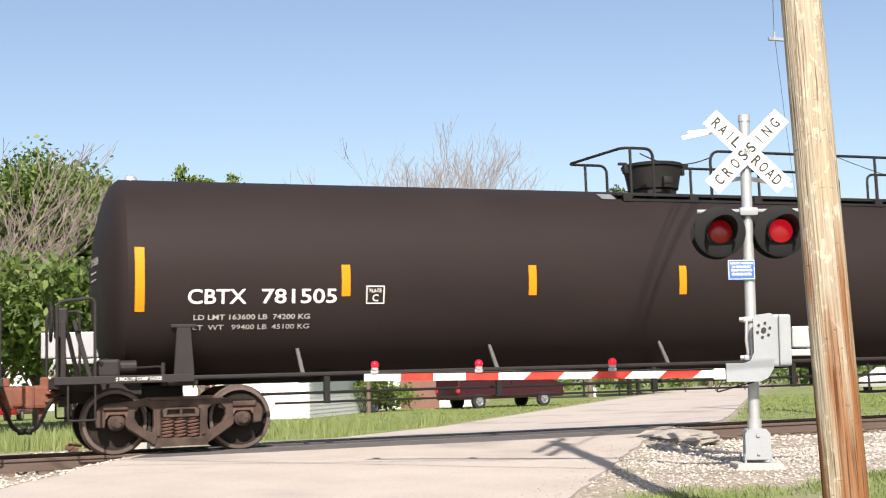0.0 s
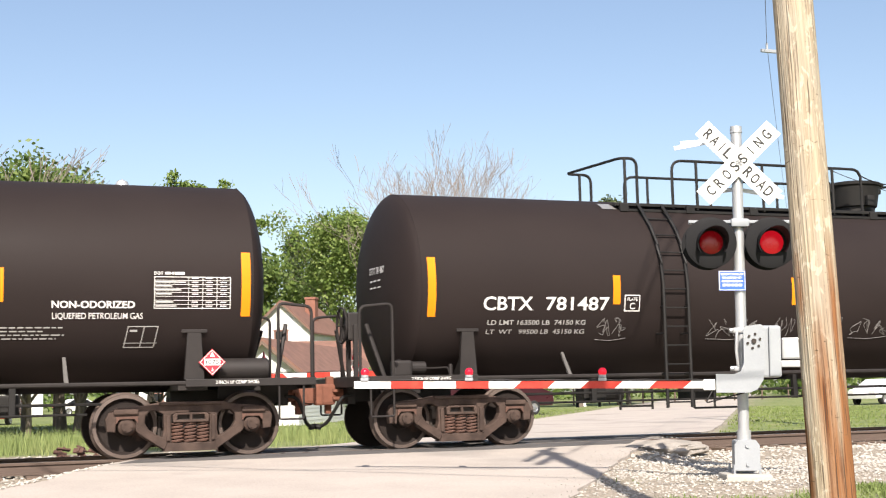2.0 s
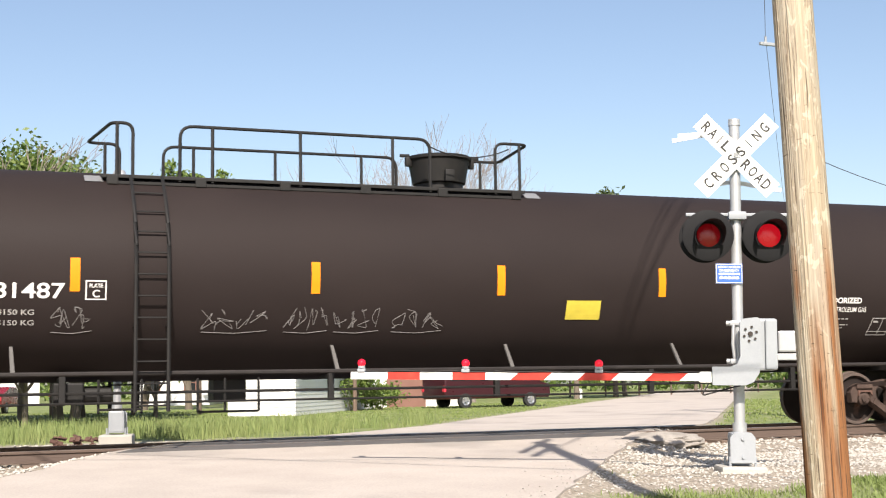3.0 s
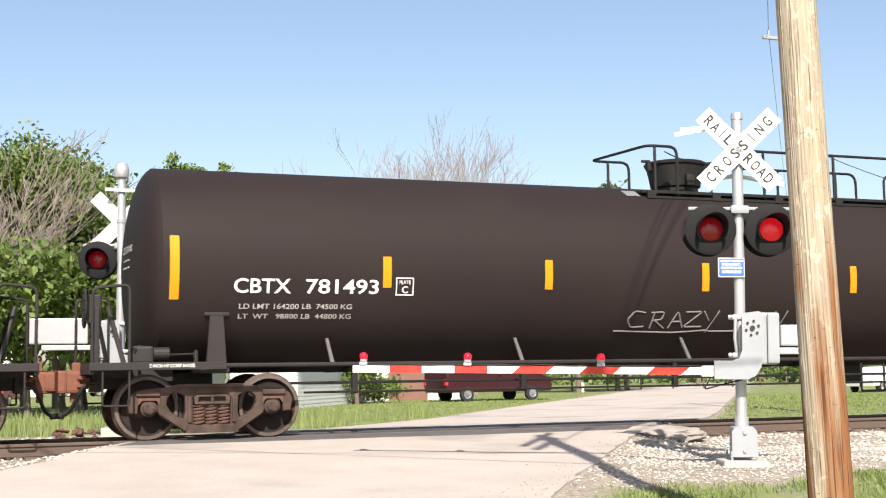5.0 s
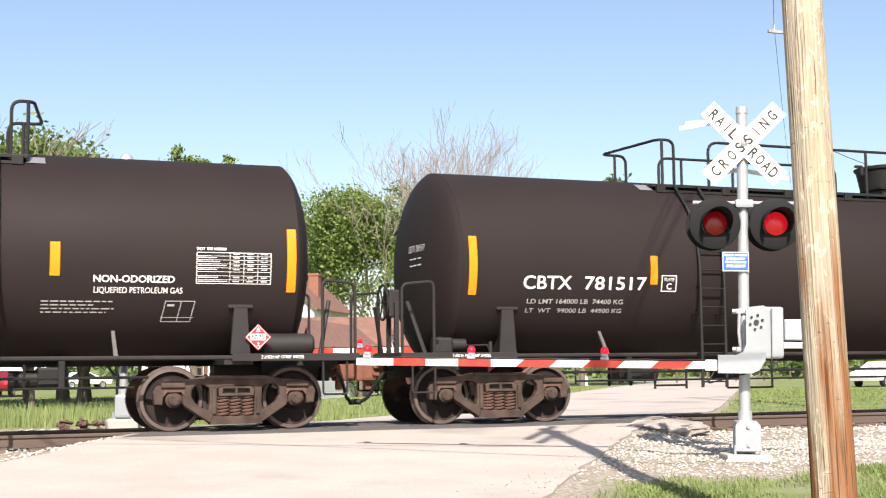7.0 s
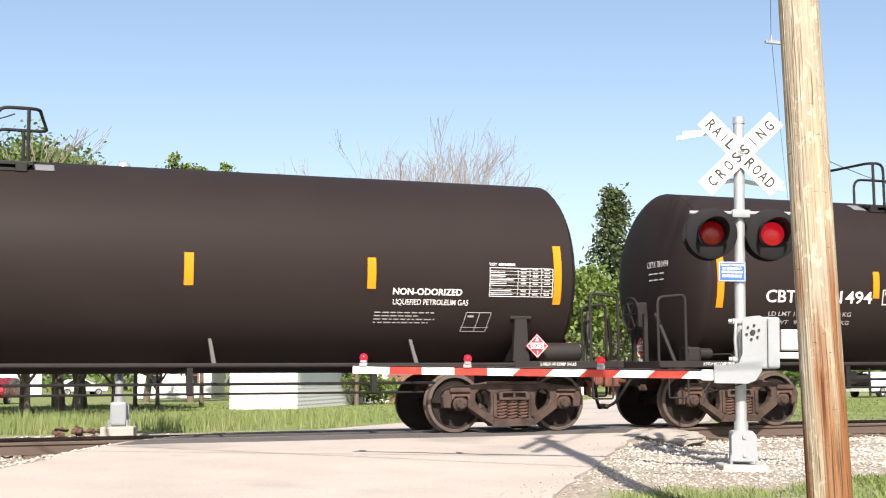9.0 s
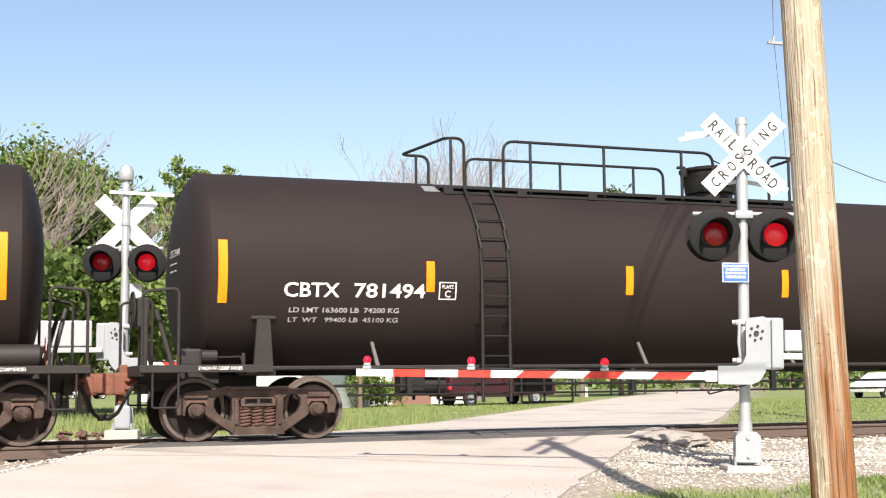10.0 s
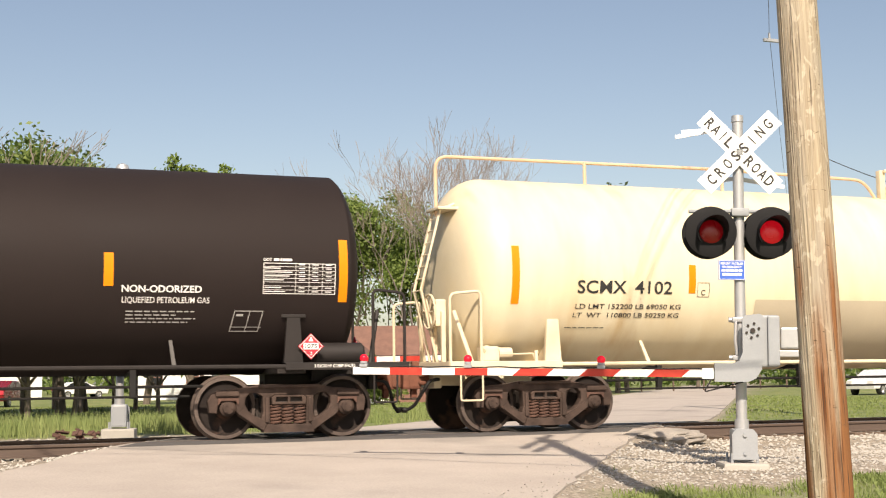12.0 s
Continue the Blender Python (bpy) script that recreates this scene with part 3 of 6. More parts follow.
def placard(x, y, z, dx=0.0):
    """Diamond hazard placard in its holder."""
    bm = bmesh.new()
    h = 0.195
    prism(bm, [(x - h, z), (x, z - h), (x + h, z), (x, z + h)], y, y + 0.012, 0)
    h2 = h * 0.9
    for (ax, az), (bx, bz) in zip([(-h2, 0), (0, -h2), (h2, 0), (0, h2)], [(0, -h2), (h2, 0), (0, h2), (-h2, 0)]):
        pipe(bm, [(x + ax, y - 0.002, z + az), (x + bx, y - 0.002, z + bz)], 0.005, n=4, mi=1)
    v = [bm.verts.new((x + a, y - 0.004, z + b)) for a, b in ((-0.115, -0.045), (0.115, -0.045), (0.115, 0.05), (-0.115, 0.05))]
    bm.faces.new(v).material_index = 1
    v = [bm.verts.new((x + a, y - 0.004, z + b)) for a, b in ((-0.035, 0.075), (0.035, 0.075), (0.0, 0.15))]
    bm.faces.new(v).material_index = 1
    write(bm, "1075", lambda u, w: Vector((x - 0.095 + 0.19 * u, y - 0.008, z - 0.03 + 0.065 * w)), 0.02, 2)
    write(bm, "2", lambda u, w: Vector((x - 0.016 + 0.032 * u, y - 0.008, z - 0.13 + 0.05 * w)), 0.01, 1)
    return bm


def brake_wheel(s):
    bm = bmesh.new()
    x, z, y = s * 10.16, 1.95, -0.55
    pts = [(x, y + 0.28 * math.cos(t), z + 0.28 * math.sin(t)) for t in np.linspace(0, 2 * math.pi, 25)]
    pipe(bm, pts, 0.02, n=6)
    for t in np.linspace(0, math.pi, 4)[:3]:
        pipe(bm, [(x, y - 0.27 * math.cos(t), z - 0.27 * math.sin(t)), (x, y + 0.27 * math.cos(t), z + 0.27 * math.sin(t))], 0.013, n=5)
    return bm


def brake_stand(s):
    bm = bmesh.new()
    a = lambda v: s * v
    box(bm, (a(10.02), -0.55, 1.93), (0.18, 0.34, 0.44), 0.03)
    for y in (-0.75, -0.35):
        box(bm, (a(10.0), y, 1.5), (0.07, 0.07, 0.9), 0.01)
    pipe(bm, [(a(10.05), -0.5, 1.75), (a(10.05), -0.42, 1.12)], 0.014, n=5)
    return bm


def brake_valve(s):
    bm = bmesh.new()
    a = lambda v: s * v
    box(bm, (a(9.42), -1.2, 1.24), (0.30, 0.22, 0.26), 0.04)
    tube(bm, (a(9.27), -1.22, 1.26), (a(9.05), -1.22, 1.26), 0.09, 14)
    tube(bm, (a(9.44), -1.2, 1.34), (a(9.56), -1.3, 1.30), 0.05, 10)
    pipe(bm, [(a(9.06), -1.25, 1.24), (a(8.72), -1.35, 1.25), (a(8.70), -1.40, 1.12)], 0.014, 0.03, n=5)
    tube(bm, (a(8.70), -1.42, 1.12), (a(8.70), -1.42, 1.30), 0.03, 8)
    return bm


def air_tank(s):
    bm = bmesh.new()
    revolve(bm, [(s * 8.75, 0), (s * 8.75, 0.12), (s * 8.79, 0.165), (s * 9.5, 0.165), (s * 9.54, 0.12), (s * 9.54, 0)], 24, "X", at=pose(0, -1.15, 1.27))
    return bm


def stencil_bars(bm, x0, x1, z0, z1, rows, seed, cols=14):
    """Small worn lines of writing that cannot be read: bars."""
    rnd = random.Random(seed)
    h = (z1 - z0) / rows
    for i in range(rows):
        x = x0
        end = x1 - (x1 - x0) * (0 if i % 2 == 0 else rnd.uniform(0.05, 0.3))
        while x < end:
            w = rnd.uniform(0.04, 0.12)
            arc_patch(bm, x, min(x + w, end), z1 - (i + 1) * h + h * 0.45, z1 - i * h - h * 0.2, 0.007, 1)
            x += w + 0.025


def mark_lettering(slip):
    bm = bmesh.new()
    tank_line(bm, "CBTX", -8.19 + slip, -7.36 + slip, 2.13, 2.345, 0.012)
    return bm


def number_lettering(number, slip):
    bm = bmesh.new()
    tank_line(bm, number, -7.135 + slip, -6.03 + slip, 2.13, 2.345, 0.012)
    return bm


def plate_mark():
    bm = bmesh.new()
    arc_frame(bm, -5.76, -5.48, 2.115, 2.385, 0.016)
    tank_line(bm, "PLATE", -5.71, -5.53, 2.285, 2.34, 0.01)
    tank_line(bm, "C", -5.665, -5.57, 2.15, 2.255, 0.012)
    return bm


def gas_lettering(g, line):
    bm = bmesh.new()
    if line == 0:
        tank_line(bm, "NON-ODORIZED", g, g + 1.105, 2.148, 2.25, 0.022)
    else:
        tank_line(bm, "LIQUEFIED PETROLEUM GAS", g + 0.01, g + 1.22, 1.985, 2.085, 0.004, 0.0)
    return bm


def test_table(number):
    bm = bmesh.new()
    arc_frame(bm, 7.83, 8.90, 2.145, 2.60, 0.010)
    for i in range(1, 8):
        z = 2.145 + 0.455 * i / 8
        arc_patch(bm, 7.83, 8.90, z, z + 0.006, 0.006, 1)
    for x in (8.30, 8.50, 8.70):
        arc_patch(bm, x, x + 0.007, 2.145, 2.60, 0.006, 4)
    tank_line(bm, "DOT", 7.83, 7.95, 2.625, 2.67, 0.012)
    for a, b in ((7.98, 8.06), (8.075, 8.10), (8.11, 8.25)):
        arc_patch(bm, a, b, 2.63, 2.667, 0.006, 1)
    rnd = random.Random(number)
    for i in range(8):
        z = 2.155 + 0.455 * i / 8
        if i == 2:
            continue
        if i < 7:
            arc_patch(bm, 7.85, 7.85 + rnd.uniform(0.22, 0.42), z + 0.019, z + 0.033, 0.006, 1)
        for x in (8.35, 8.55, 8.75):
            arc_patch(bm, x, x + 0.09, z + 0.019, z + 0.033, 0.006, 1)
    return bm


def end_marks(number):
    """Number and capacity lines on the dished end of the tank."""
    bm = bmesh.new()

    def on_head(u, v, x0, x1, z0, z1):
        y, z = x0 + (x1 - x0) * u, z0 + (z1 - z0) * v
        rr = min(0.999, math.hypot(y, z - ZC) / R)
        return Vector((-HEAD_L - DISH * math.sqrt(1 - rr * rr) + 0.14 * DISH - 0.018, y, z))
    write(bm, "CBTX " + number, lambda u, v: on_head(u, v, -0.08, -0.72, 2.79, 2.90), 0.0)
    for i in range(2):
        for x in (-0.14, -0.30, -0.48):
            a, b = x, x - 0.12
            z = 2.67 - i * 0.11
            bm.faces.new([bm.verts.new(on_head(u, v, a, b, z, z + 0.02)) for u, v in ((0, 0), (1, 0), (1, 1), (0, 1))])
    return bm


def weight_lettering(text, slip, z0, z1, bold):
    bm = bmesh.new()
    tank_line(bm, text, -8.10 + slip, -6.42 + slip, z0, z1, bold)
    return bm


def small_print(s):
    bm = bmesh.new()
    g = 5.67 if s > 0 else 6.02
    stencil_bars(bm, g, g + 0.97, 1.70, 1.90, 4, "print")
    return bm


def record_box():
    bm = bmesh.new()
    arc_frame(bm, 7.44, 7.86, 1.60, 1.90, 0.012, 0.05)
    arc_patch(bm, 7.44, 7.90, 1.66, 1.67, n=1)
    arc_patch(bm, 7.66, 7.672, 1.60, 1.90, lean=0.05)
    arc_patch(bm, 7.52, 7.62, 1.82, 1.85, n=1)
    return bm


STRIPES = ((9.12, 2.035, 2.97), (5.78, 2.23, 2.70), (2.52, 2.23, 2.70), (-0.42, 2.23, 2.70), (-3.25, 2.23, 2.70))


def stripe(x, z0, z1):
    bm = bmesh.new()
    arc_patch(bm, x - 0.065, x + 0.065, z0, z1, 0.006, 8)
    return bm


def car_parts(car, s, steel, dark, tank_mat, kind="black", fifth=5.78, shift=0.0, last=9.12, slide=0.0):
    shared("tank", ("tank", kind), lambda: (lambda b: (revolve(b, tank_profile(kind == "cream"), 96, "X", at=pose(0, 0, ZC)), b)[1])(bmesh.new()), tank_mat, car, smooth=True)
    for k in (-1, 1):
        truck(car, k * TRUCK)
        shared("coupler", ("cp", k), lambda: coupler(k), COUPLER, car, label="rust-red knuckle coupler")
        shared("air_hose", ("ah", k), lambda: air_hose(k), BLACKM, car, smooth=True)
        for name, make in (("end_sill", end_sill), ("end_deck", end_deck), ("draft_sill", draft_sill), ("body_bolster", body_bolster)):
            shared(name, (name, k, kind), lambda: make(k), dark, car)
        for q in (-1, 1):
            shared("sill_beam", ("sb", k, q, kind), lambda: sill_beam(k, q), dark, car)
            shared("sill_gusset", ("sg", k, q, kind), lambda: sill_gusset(k, q * 0.55), dark, car)
            shared("end_rail", ("er", k, q, kind), lambda: end_rail(k, q), dark, car, smooth=True)
            shared("bolster_saddle", ("bs", k, q, kind), lambda: bolster_saddle(k, q), dark, car)
            shared("end_brace", ("eb", k, q, kind), lambda: end_brace(k, q), dark, car, smooth=True)
            shared("stirrup_step", ("sp", k, q, kind), lambda: stirrup(k, q), dark, car, smooth=True)
        shared("side_sill", ("ss", k, kind), lambda: side_sill(k), dark, car, smooth=True)
        for x in (6.68, 2.15, -0.66, -3.65, -6.70):
            shared("sill_strut", ("st", k, kind), lambda: sill_strut(k), STRUTGREY if kind == "black" else dark, car, pose(s * x, 0, 1.07))
        if kind == "black":
            at = pose(-9.96, -0.5, 1.36, 0, 0, -90) if k < 0 else pose(9.62, -0.45, 1.36, 0, 0, 90)
            shared("placard", "pl_end", lambda: placard(0, 0, 0), [PLACRED, SIGNWHITE, BLACKTEXT], car, at, label="red diamond hazard placard")
            shared("placard", "pl_side", lambda: placard(0, 0, 0), [PLACRED, SIGNWHITE, BLACKTEXT], car, pose(k * 8.65, -k * 1.50, 1.37, 0, 0, 0 if k > 0 else 180), label="red diamond hazard placard")
    shared("brake_wheel", ("bw", kind), lambda: brake_wheel(-1), dark, car, smooth=True)
    shared("brake_stand", ("bd", kind), lambda: brake_stand(-1), dark, car)
    shared("brake_valve", ("bv", kind), lambda: brake_valve(-1), dark, car)
    shared("air_reservoir", ("at", kind), lambda: air_tank(1), dark, car, smooth=True)
    shared("brake_piping", ("up", s), lambda: underpipes(s), BLACKM, car)
    for x, z0, z1 in STRIPES + ((-5.90, 2.23, 2.70), (-9.03, 2.03, 2.95)):
        x = s * x if abs(x) < 5 else x
        x = {5.78: fifth, 9.12: last}.get(x, x)
        x += shift * ((x == -3.25) - (x == -5.90)) + slide
        shared("reflector_stripe", ("stripe", x, kind), lambda: stripe(x, z0, z1), ORANGE, car, label="orange reflective stripe")


def black_car(s, number, ld, lt, x, slip=0.0, gas=6.465, fifth=5.78, shift=0.0, table=0.0, record=0.0, last=9.12):
    car = empty("tank_car", pose(x, 0, 0), "dark grey-brown pressure tank car with white lettering, rolling on the rails", "tank car", "tank cars of the train")
    car_parts(car, s, DARK, DARK, TANK, fifth=fifth, shift=shift, last=last)
    shared("platform", ("pf", s), lambda: platform(s), BLACKM, car, label="black steel roof platform")
    shared("guard_rail", ("tr", s), lambda: top_rail(s), BLACKM, car, pose(0.10, 0, 0), smooth=True)
    shared("rail_loop", ("l1", s), lambda: end_loop(s, -0.56, -1.13), BLACKM, car, pose(0.10, 0, 0), smooth=True)
    shared("rail_loop", ("l2", s), lambda: end_loop(s, 5.16, 5.46), BLACKM, car, pose(0.10, 0, 0), smooth=True)
    shared("bonnet", "bonnet", bonnet, BLACKM, car, smooth=True, label="round valve bonnet")
    for x in (-1.32, 5.60):
        for k in (-1, 1):
            shared("bare_pad", ("pad", x, k), lambda: bare_pad(x, k), BRIGHT, car, pose(0, 0, 0, 0, 0, 0 if s > 0 else 180), label="bare metal pad at the platform end")
    shared("chain", ("ch", s), lambda: chain(s), BLACKM, car, pose(0.10, 0, 0))
    for k in (-1, 1):
        shared("ladder", ("ld", s, k), lambda: ladder(s, k), BLACKM, car, smooth=True)
    part("mark_lettering", mark_lettering(slip), LETTER, car, "white stencilled reporting mark")
    part("number_lettering", number_lettering(number, slip), LETTER, car, "white stencilled car number")
    shared("plate_mark", "plate", plate_mark, LETTER, car, label="white boxed plate mark")
    for line in (0, 1):
        shared("gas_lettering", ("gas", gas, line), lambda: gas_lettering(gas, line), LETTER, car, label="white stencilled gas name")
    part("test_table", test_table(number), LETTER, car, "white stencilled test table", at=pose(table, 0, 0))
    part("end_marks", end_marks(number), LETTER, car, "white stencilled number on the tank end")
    for x in (-9.05, 9.0):
        shared("shoe_stencil", ("shoe", x), lambda: shoe_stencil(x), LETTER, car)
    part("load_lettering", weight_lettering(ld, slip, 1.905, 1.98, 0.012), FADED, car, "greyed stencilled load limit")
    part("weight_lettering", weight_lettering(lt, slip, 1.765, 1.835, 0.008), FADED, car, "greyed stencilled light weight")
    shared("small_print", ("print", s), lambda: small_print(s), FADED, car, label="worn grey lines of small print")
    shared("record_box", "record", record_box, FADED, car, pose(record, 0, 0), label="grey outlined record box")
    return car


def cream_car(x):
    car = empty("tank_car", pose(x, 0, 0), "cream-white weathered tank car with dark lettering and rust streaks", "tank car", "tank cars of the train")
    global R, ZC
    R, ZC = 1.64, 2.60
    car_parts(car, 1, CREAM2, CREAM2, CREAM, "cream", slide=-0.08)
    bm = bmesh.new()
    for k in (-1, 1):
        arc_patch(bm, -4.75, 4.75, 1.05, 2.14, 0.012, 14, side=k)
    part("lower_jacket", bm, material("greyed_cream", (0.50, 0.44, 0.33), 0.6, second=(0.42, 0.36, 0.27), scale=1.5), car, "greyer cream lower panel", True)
    for name, text, x0, x1, z0, z1, bold in (("mark_lettering", "SCMX", -8.05, -7.18, 2.21, 2.42, 0.012), ("number_lettering", "4102", -7.03, -6.35, 2.21, 2.42, 0.012),
                                             ("load_lettering", "LD LMT 152200 LB 69050 KG", -8.06, -6.16, 1.965, 2.045, 0.008),
                                             ("weight_lettering", "LT  WT  110800 LB 50250 KG", -8.08, -6.17, 1.83, 1.905, 0.008)):
        bm = bmesh.new()
        tank_line(bm, text, x0, x1, z0, z1, bold)
        part(name, bm, BLACKTEXT, car, "dark grey stencilled lettering")
    bm = bmesh.new()
    arc_frame(bm, -5.88, -5.65, 2.17, 2.41, 0.008)
    tank_line(bm, "C", -5.81, -5.73, 2.20, 2.29, 0.008)
    part("plate_mark", bm, BLACKTEXT, car, "dark boxed plate mark")
    bm = bmesh.new()
    stencil_bars(bm, -8.18, -7.48, 1.64, 1.68, 1, "cream")
    part("small_print", bm, BLACKTEXT, car, "worn dark line of small print")
    bm = bmesh.new()
    pipe(bm, [(-9.95, -0.35, 3.55), (-9.95, -0.35, 4.56), (-5.0, -0.5, 4.56), (-1.6, -0.5, 4.50), (-1.3, -0.5, 4.1)], 0.03, 0.22)
    for px in (-7.3, -4.6):
        tube(bm, (px, -0.45, 4.15), (px, -0.45, 4.57), 0.03, 8)
    part("top_handrail", bm, material("rusted_rail", (0.62, 0.40, 0.26), 0.7, second=(0.70, 0.60, 0.42), scale=3, bump=0.2), car, "rust-stained pipe handrail", True)
    bm = bmesh.new()
    for y in (-0.52, -0.18):
        pipe(bm, [(-10.02, y, 1.15), (-10.28, y, 2.3), (-9.95, y, 3.62), (-9.7, y, 3.75)], 0.024)
    for i in range(7):
        z = 2.3 + i * 0.2
        xx = -10.28 + 0.33 * (z - 2.3) / 1.32
        tube(bm, (xx, -0.52, z), (xx, -0.18, z), 0.014, 6)
    box(bm, (-9.82, -0.35, 3.66), (0.4, 0.6, 0.05), 0.01)
    part("end_ladder", bm, CREAM2, car, "cream end ladder", True)
    bm = bmesh.new()
    tube(bm, (0, -0.0, 4.1), (0, 0, 4.5), 0.6, 24)
    box(bm, (-1.2, -0.5, 4.35), (0.12, 0.12, 0.7), 0.01)
    pipe(bm, [(-1.2, -0.6, 4.68), (1.4, -0.6, 4.68), (1.4, -0.6, 4.1)], 0.03, 0.1)
    part("dome", bm, CREAM2, car, "", True)
    R, ZC = 1.592, 2.562
    return car


# ---- ground, road and track ----
def lerp(x, xs, ys):
    return float(np.interp(x, xs, ys))


def road_edges(y):
    return (lerp(y, (-46.78, -19.88, -9.36, -4.79, -0.88, 8.19, 43.27, 187.12), (-31.30, -13.17, -5.54, -1.91, 0.05, 6.10, 29.79, 127.96)),
            lerp(y, (-46.78, -19.88, -8.42, -0.88, 7.02, 49.12, 187.12), (-24.30, -4.77, 3.12, 8.40, 14.57, 43.37, 138.96)))


def road_z(y):
    return lerp(y, (-233.90, -46.78, -19.88, -11.70, -5.85, -1.70, -0.90, 0.90, 1.70, 5.85, 14.03, 467.80), (-0.877, -0.877, -0.663, -0.370, -0.185, -0.034, -0.012, -0.012, -0.029, -0.175, -0.292, -0.292))


def bare_z(y):
    return lerp(y, (-233.90, -46.78, -19.88, -11.70, -6.55, -3.51, -1.70, 1.70, 3.98, 7.02, 10.53, 467.80), (-0.877, -0.877, -0.731, -0.419, -0.263, -0.244, -0.210, -0.210, -0.292, -0.302, -0.273, -0.312))


def ground_z(x, y):
    a, b = road_edges(y)
    out = max(a - x, x - b, 0.0)
    k = min(1.0, out / 1.1)
    k = k * k * (3 - 2 * k)
    z = road_z(y) - 0.03 + (bare_z(y) - road_z(y) + 0.03) * k
    if out > 0:
        z += 0.03 * noise.noise((x * 0.8, y * 0.8, 0)) * k
    return z


def grass_amount(x, y):
    a, b = road_edges(y)
    out = max(a - x, x - b, 0.0)
    n = noise.noise((x * 0.45, y * 0.45, 3.0)) * 0.5 + noise.noise((x * 1.7, y * 1.7, 7.0)) * 0.3
    if abs(y) < 3.5:
        return 0.0
    if y > 0:
        return max(0.0, min(1.0, (y - (8.07 if x < 13 else 5.4)) / 1.4 + n)) * min(1.0, out / 0.5)
    return max(0.0, min(1.0, (-7.13 - y) / 1.75 + n * 2.6)) * max(0.0, min(1.0, out / 0.9 - 0.3 + n))


def ground():
    xs = np.concatenate([np.linspace(-1500, -120, 12), np.linspace(-100, -14, 20), np.arange(-13, 20, 0.4), np.linspace(20.5, 120, 36), np.linspace(140, 1500, 12)])
    ys = np.concatenate([np.linspace(-400, -40, 7), np.arange(-36, -21, 3), np.arange(-20, 14, 0.35), np.linspace(14.5, 60, 40), np.linspace(65, 200, 20), np.linspace(240, 2500, 10)])
    vs = [(float(x), float(y), ground_z(float(x), float(y))) for y in ys for x in xs]
    n = len(xs)
    fs = [(j * n + i, j * n + i + 1, (j + 1) * n + i + 1, (j + 1) * n + i) for j in range(len(ys) - 1) for i in range(n - 1)]
    me = bpy.data.meshes.new("ground")
    me.from_pydata(vs, [], fs)
    at = me.attributes.new("grass", "FLOAT", "POINT")
    at.data.foreach_set("value", [grass_amount(v[0], v[1]) for v in vs])
    me.materials.append(ground_material())
    return tagged(new("ground", me), "pale gravelly verge and mown green grass", "ground", kind="structure")


def ground_material():
    m = bpy.data.materials.new("verge")
    m.use_nodes = True
    t = m.node_tree
    b = t.nodes["Principled BSDF"]
    b.inputs["Roughness"].default_value = 0.95
    co = t.nodes.new("ShaderNodeTexCoord")

    def noisy(s, d=5.0):
        n = t.nodes.new("ShaderNodeTexNoise")
        n.inputs["Scale"].default_value, n.inputs["Detail"].default_value = s, d
        t.links.new(co.outputs["Object"], n.inputs[0])
        return n.outputs[0]

    def ramp(src, stops):
        n = t.nodes.new("ShaderNodeValToRGB")
        while len(n.color_ramp.elements) < len(stops):
            n.color_ramp.elements.new(0.5)
        for el, (p, c) in zip(n.color_ramp.elements, stops):
            el.position, el.color = p, (*c, 1)
        t.links.new(src, n.inputs[0])
        return n.outputs[0]

    gravel = ramp(noisy(22, 3), [(0.3, (0.16, 0.13, 0.10)), (0.5, (0.28, 0.24, 0.19)), (0.7, (0.42, 0.375, 0.31))])
    grass = ramp(noisy(1.1, 8), [(0.25, (0.09, 0.13, 0.035)), (0.5, (0.15, 0.185, 0.055)), (0.75, (0.25, 0.24, 0.10))])
    at = t.nodes.new("ShaderNodeAttribute")
    at.attribute_name = "grass"
    mx = t.nodes.new("ShaderNodeMix")
    mx.data_type = "RGBA"
    t.links.new(at.outputs["Fac"], mx.inputs[0])
    t.links.new(gravel, mx.inputs[6])
    t.links.new(grass, mx.inputs[7])
    t.links.new(mx.outputs[2], b.inputs["Base Color"])
    bp = t.nodes.new("ShaderNodeBump")
    bp.inputs["Strength"].default_value, bp.inputs["Distance"].default_value = 0.7, 0.03
    t.links.new(noisy(30, 4), bp.inputs["Height"])
    t.links.new(bp.outputs[0], b.inputs["Normal"])
    return m


def road():
    ys = np.concatenate([np.arange(-46, -14, 2), np.arange(-14, 16, 0.3), np.arange(16, 70, 2), np.arange(70, 187, 8)])
    bm = bmesh.new()
    rows = []
    for y in ys:
        a, b = road_edges(y)
        w = 0.10 if -14 < y < 14 else 0.0
        a += w * noise.noise((0, y * 1.3, 0))
        b += 1.6 * w * noise.noise((9, y * 1.1, 0)) + w * noise.noise((9, y * 4, 0))
        rows.append([bm.verts.new((a + (b - a) * k / 8, y, road_z(y) + 0.008 * noise.noise((k * 1.1, y * 0.3, 5)))) for k in range(9)])
    for r0, r1 in zip(rows, rows[1:]):
        for p, q, u, v in zip(r0, r0[1:], r1[1:], r1):
            bm.faces.new((p, q, u, v))
    for k in (0, 8):
        low = [bm.verts.new(r[k].co + Vector((0, 0, -0.10))) for r in rows]
        for i in range(len(rows) - 1):
            bm.faces.new((rows[i][k], rows[i + 1][k], low[i + 1], low[i]))
    return thing("road", bm, ROADM, "sun-bleached pale concrete road with patches", "road", smooth=True, kind="structure")


